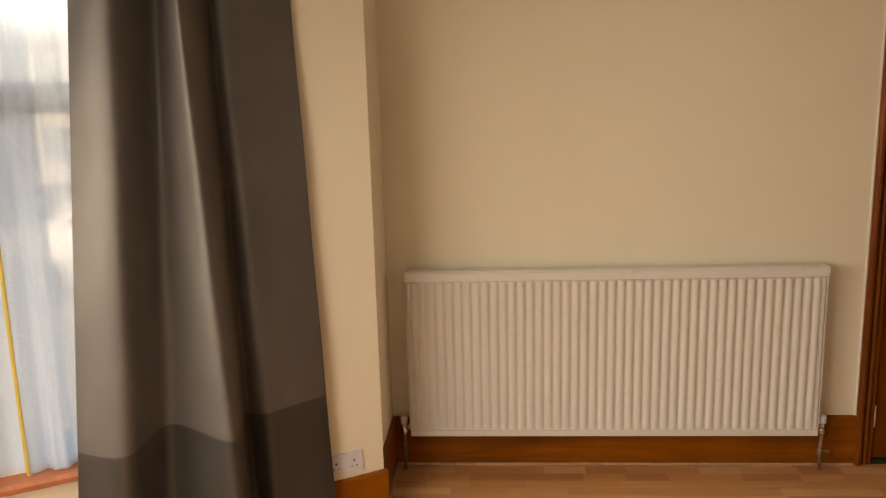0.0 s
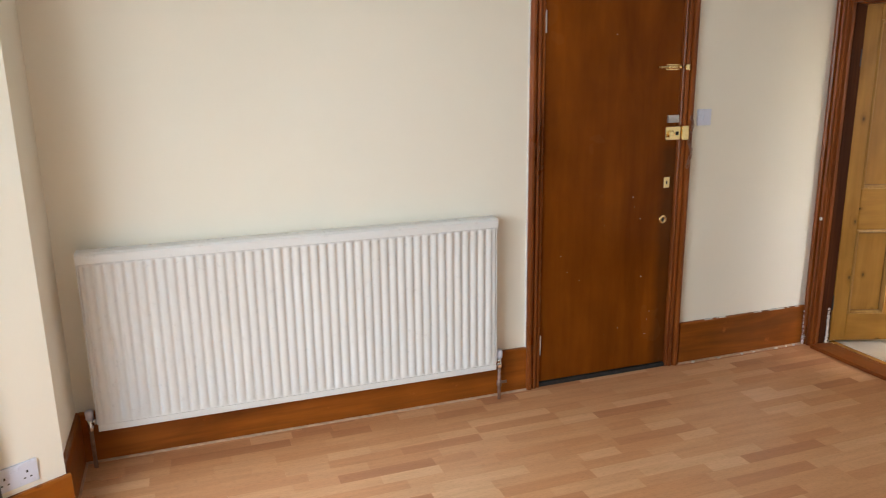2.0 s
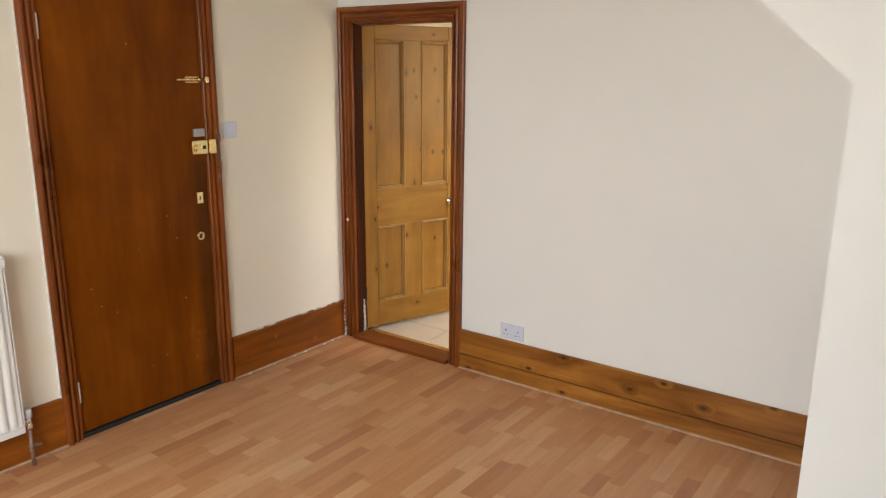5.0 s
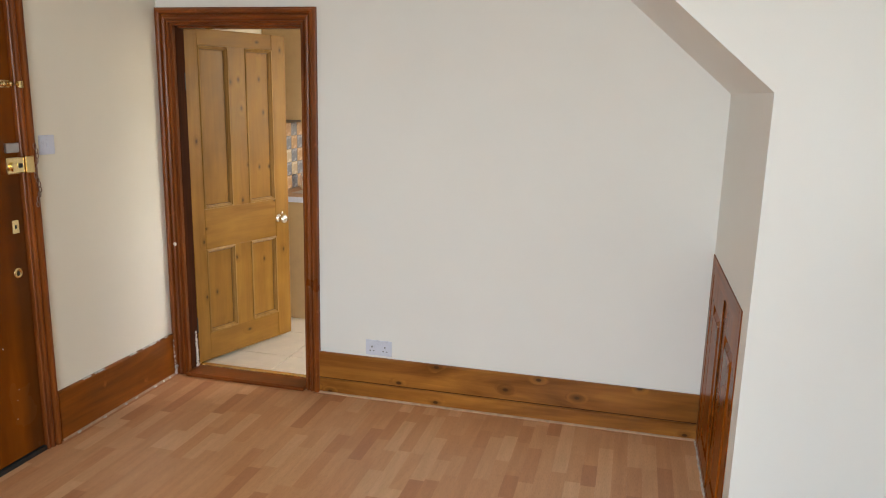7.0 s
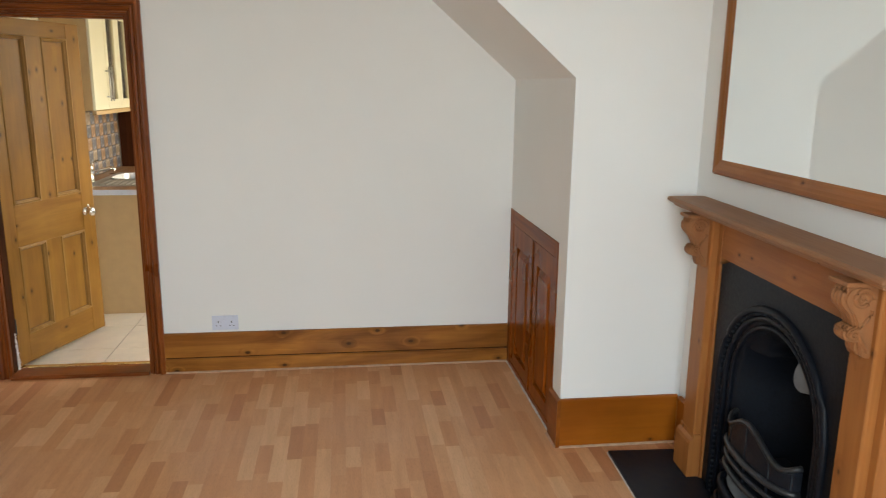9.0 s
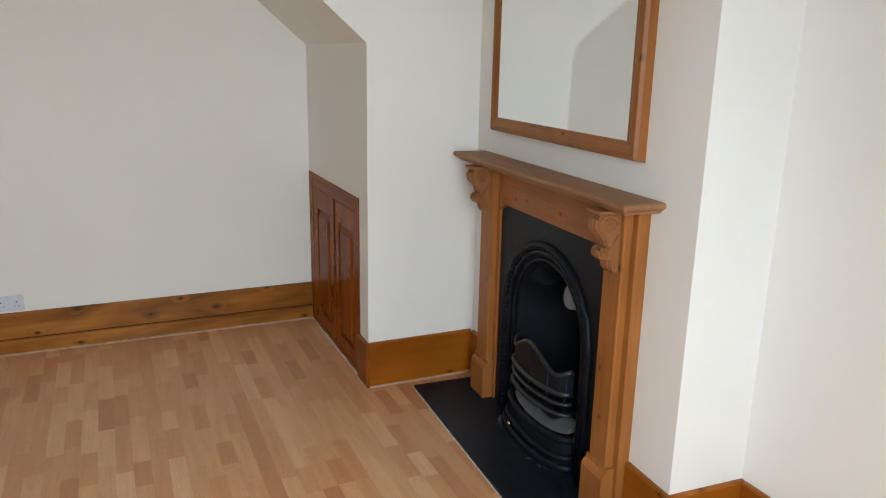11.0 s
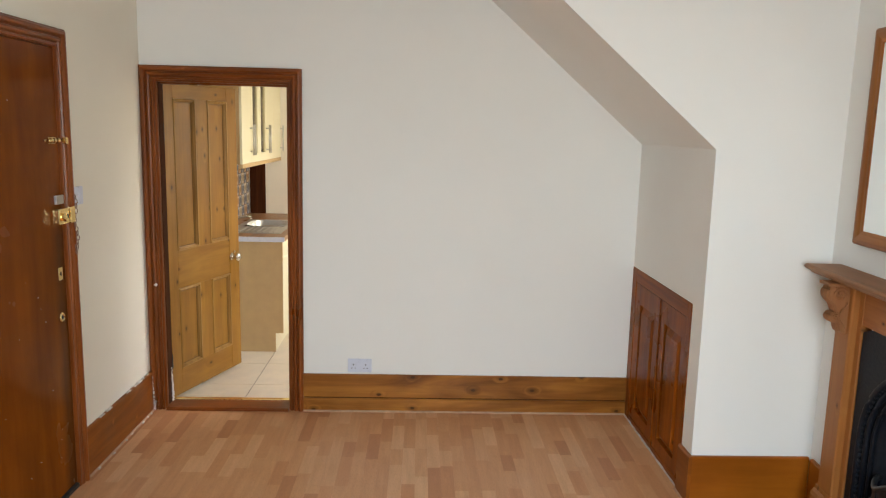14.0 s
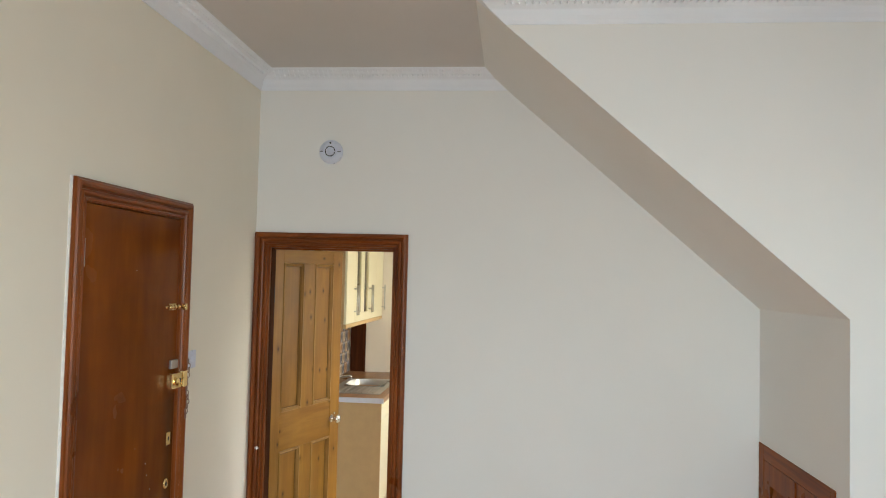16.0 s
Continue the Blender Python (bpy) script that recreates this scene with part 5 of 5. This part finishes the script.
tube(bm, [(0, -0.015, 0.070), (0, -0.070, 0.092), (0, -0.140, 0.108), (0, -0.172, 0.106), (0, -0.178, 0.088)], 0.012, 10)
part("spout", bm, CHROME, tap, smooth=True)
bm = bmesh.new()
tube(bm, [(0.0, 0.0, 0.124), (0.030, -0.012, 0.140), (0.085, -0.030, 0.158)], 0.008, 8, 0.6)
part("tap_handle", bm, CHROME, tap, "single chrome lever", True)
up = thing("wall_unit", "beech wall units with pale and glazed doors", "kitchen cabinet", pose(1.20, 0, 1.450))
part("carcass", blocks((0.0, -0.275, 0.0, 0.016, 0.015, 0.72), (0.016, -0.275, 0.0, 1.545, 0.015, 0.018), (0.016, -0.275, 0.702, 1.545, 0.015, 0.72), (0.016, 0.0, 0.018, 1.545, 0.015, 0.702),
                    (0.50, -0.275, 0.018, 0.516, 0, 0.702), (1.02, -0.275, 0.018, 1.036, 0, 0.702)), CAB_BEECH, up)
part("light_pelmet", blocks((0.0, -0.298, -0.030, 1.545, -0.270, 0.0), bevel=0.003), CAB_BEECH, up)
part("shelf", blocks((0.516, -0.25, 0.34, 1.02, 0, 0.358)), CAB_BEECH, up)
for i, (x0, x1, glazed) in enumerate(((0.002, 0.30, 0), (0.304, 0.60, 1), (0.604, 0.90, 1), (0.904, 1.20, 0), (1.204, 1.54, 0))):
    if glazed:
        dr = part("cabinet_door", blocks((x0, -0.296, 0.002, x0 + 0.06, -0.277, 0.718), (x1 - 0.06, -0.296, 0.002, x1, -0.277, 0.718), (x0 + 0.06, -0.296, 0.002, x1 - 0.06, -0.277, 0.07),
                                         (x0 + 0.06, -0.296, 0.65, x1 - 0.06, -0.277, 0.718)), CAB_CREAM, up)
        part("door_glass", blocks((x0 + 0.06, -0.288, 0.07, x1 - 0.06, -0.284, 0.65)), SMOKED, dr)
    else:
        dr = part("cabinet_door", blocks((x0, -0.296, 0.002, x1, -0.277, 0.718), bevel=0.002), CAB_CREAM, up)
    hx = x1 - 0.03 if i % 2 == 0 else x0 + 0.03
    bm = bmesh.new()
    tube(bm, [(hx, -0.296, 0.09), (hx, -0.324, 0.09)], 0.005, 8)
    tube(bm, [(hx, -0.296, 0.27), (hx, -0.324, 0.27)], 0.005, 8)
    tube(bm, [(hx, -0.324, 0.06), (hx, -0.324, 0.30)], 0.006, 8)
    part("handle", bm, STEEL, dr, "steel bar handle", True)

# Added dark strip standing in for an unidentified dark band beyond the tiles.
board = thing("end_board", "dark brown upright strip added against the kitchen end wall", "board", pose(2.735, 0, 0.907))
part("strip_face", blocks((0.0, -0.145, 0.0, 0.014, 0.002, 0.510), bevel=0.002), DARK_STRIP, board)

# ---- outside the bay ----
structure("ground", blocks((-220, -220, -0.8, 220, 220, -0.55)), PAVING, "grey concrete ground outside", "ground")
road = structure("road", blocks((-60, 9.0, -0.56, 40, 15.0, -0.53)), ASPHALT, "grey asphalt road", "road")
house = thing("house", "pale rendered terraced house across the road", "house", pose(-13, 24, -0.55))
part("wall", blocks((-9, 0, 0, 9, 8, 5.4)), RENDERED, house)
bm = bmesh.new()
prism(bm, [(-0.4, 5.3), (4, 7.6), (8.4, 5.3)], lambda a, b, d: (d, a, b), -9.3, 9.3)
part("roof", bm, ROOF, house)
for i in range(5):
    for z in (0.9, 3.3):
        x = -7.4 + i * 3.5
        w = part("window", blocks((x, -0.06, z, x + 1.3, 0.02, z + 1.35)), UPVC, house)
        part("pane", blocks((x + 0.1, -0.075, z + 0.1, x + 1.2, -0.062, z + 1.25)), HOUSE_GLASS, w)


def parked_car(m, label):
    t = thing("car", label, "car", m, group="parked cars")
    side = [(-2.0, 0.25), (-2.0, 0.62), (-1.75, 0.82), (-0.95, 0.92), (-0.35, 1.38), (0.95, 1.42), (1.55, 1.0), (1.95, 0.9), (2.02, 0.55), (1.98, 0.25)]
    bm = bmesh.new()
    prism(bm, side, lambda a, b, d: (a, d, b), -0.84, 0.84)
    for v in bm.verts:
        if v.co.z > 1.1:
            v.co.y *= 0.80
    bmesh.ops.bevel(bm, geom=bm.edges[:], offset=0.05, segments=2, affect="EDGES")
    part("body", bm, CAR_PAINT, t, smooth=True)
    bm = bmesh.new()
    prism(bm, [(-0.86, 0.96), (-0.36, 1.34), (0.90, 1.36), (1.35, 1.02)], lambda a, b, d: (a, d * (1 - 0.12 * (b - 0.9)), b), -0.83, 0.83)
    part("side_glass", bm, CAR_GLASS, t)
    for x in (-1.25, 1.25):
        for y in (-0.78, 0.78):
            bm = bmesh.new()
            lathe(bm, [(0.20, -0.09), (0.31, -0.09), (0.32, -0.05), (0.32, 0.05), (0.31, 0.09), (0.20, 0.09)], pose(x, y, 0.32, 90), 22)
            wh = part("wheel", bm, RUBBER, t)
            bm = bmesh.new()
            lathe(bm, [(0.19, -0.095), (0.19, 0.095)], pose(x, y, 0.32, 90), 18)
            part("rim", bm, STEEL, wh)
    return t


car = parked_car(pose(-8.6, 6.6, -0.55, 0, 0, 35), "white parked hatchback beyond the net curtain")
copy_thing(car, pose(-9.5, 10.3, -0.53, 0, 0, 4))

# ---- pieces: tiles and floor strips ----
me = mesh_of("tile", blocks((0.0015, -0.0, 0.0015, 0.0985, 0.008, 0.0985)), TILE_ORANGE)
tile_meshes = {TILE_ORANGE: me}
for mat in (TILE_BLUE, TILE_CREAM):
    tile_meshes[mat] = me.copy()
    tile_meshes[mat].materials[0] = mat
splash = structure("splashback", blocks((1.20, 0.012, 0.906, 2.75, 0.019, 1.446)), GROUT, "chequered tile splashback in blue and terracotta", "splashback")
rng = random.Random(5)
for i in range(15):
    for j in range(5):
        mat = TILE_BLUE if (i + j) % 2 == 0 else (TILE_ORANGE if rng.random() < 0.65 else TILE_CREAM)
        t = new("tile", tile_meshes[mat])
        t.location = (1.205 + i * 0.1, 0.0045, 0.912 + j * 0.1)
        t.parent = splash
me = mesh_of("floor_tile", blocks((0.003, 0.003, -0.006, 0.447, 0.447, 0.0), bevel=0.0015), CERAMIC)
for i in range(-1, 5):
    for j in range(-5, 1):
        x, y = 0.45 + i * 0.45, -0.52 + j * 0.45 + 0.45
        if x + 0.45 > KX1 or x < 0:
            continue
        t = new("floor_tile", me)
        t.location = (x, y - 0.0, 0)
        t.parent = kfloor

floor = structure("floor", prism(bmesh.new(), PLAN, lambda a, b, d: (a, b, d), -0.12, -0.008), LAMINATE_REST, "beech strip laminate floor", "floor")
STRIP_W, GAP = 0.0660, 0.00012
lengths = (0.19, 0.26, 0.33, 0.42)
strips = {L: mesh_of("strip", blocks((GAP, GAP, -0.008, L - GAP, STRIP_W - GAP, 0.0)), LAMINATE) for L in lengths}
verts, faces = [], []
y = -3.74
while y < 0.0:
    x = -5.3 + rng.uniform(-0.3, 0.0)
    while x < 0.0:
        L = rng.choice(lengths)
        depth = max(0.0, -4.0 - (x + L / 2)) * 0.577
        hidden = (x > STAIR_X and y + STRIP_W < SLANT_Y0) or (depth and not -3.33 + depth < y < -0.55 - depth) or x < -5.30
        if not hidden:
            if -2.80 < x < -0.62 and -2.60 < y < -0.35:
                s = new("strip", strips[L])
                s.location = (x, y, 0)
                s.parent = floor
            else:
                k = len(verts)
                x1, y1 = min(x + L, 0.0) - GAP, min(y + STRIP_W, 0.0) - GAP
                verts += [(a, b, c) for c in (-0.008, 0.0) for a, b in ((x + GAP, y + GAP), (x1, y + GAP), (x1, y1), (x + GAP, y1))]
                faces += [[k + i for i in q] for q in ((4, 5, 6, 7), (0, 1, 5, 4), (1, 2, 6, 5), (2, 3, 7, 6), (3, 0, 4, 7))]
        x += L
    y += STRIP_W
me = bpy.data.meshes.new("strips_rest")
me.from_pydata(verts, [], faces)
me.materials.append(LAMINATE_REST)
rest = new("strips_rest", me)
rest.parent = floor
tagged(rest, kind="stuff")
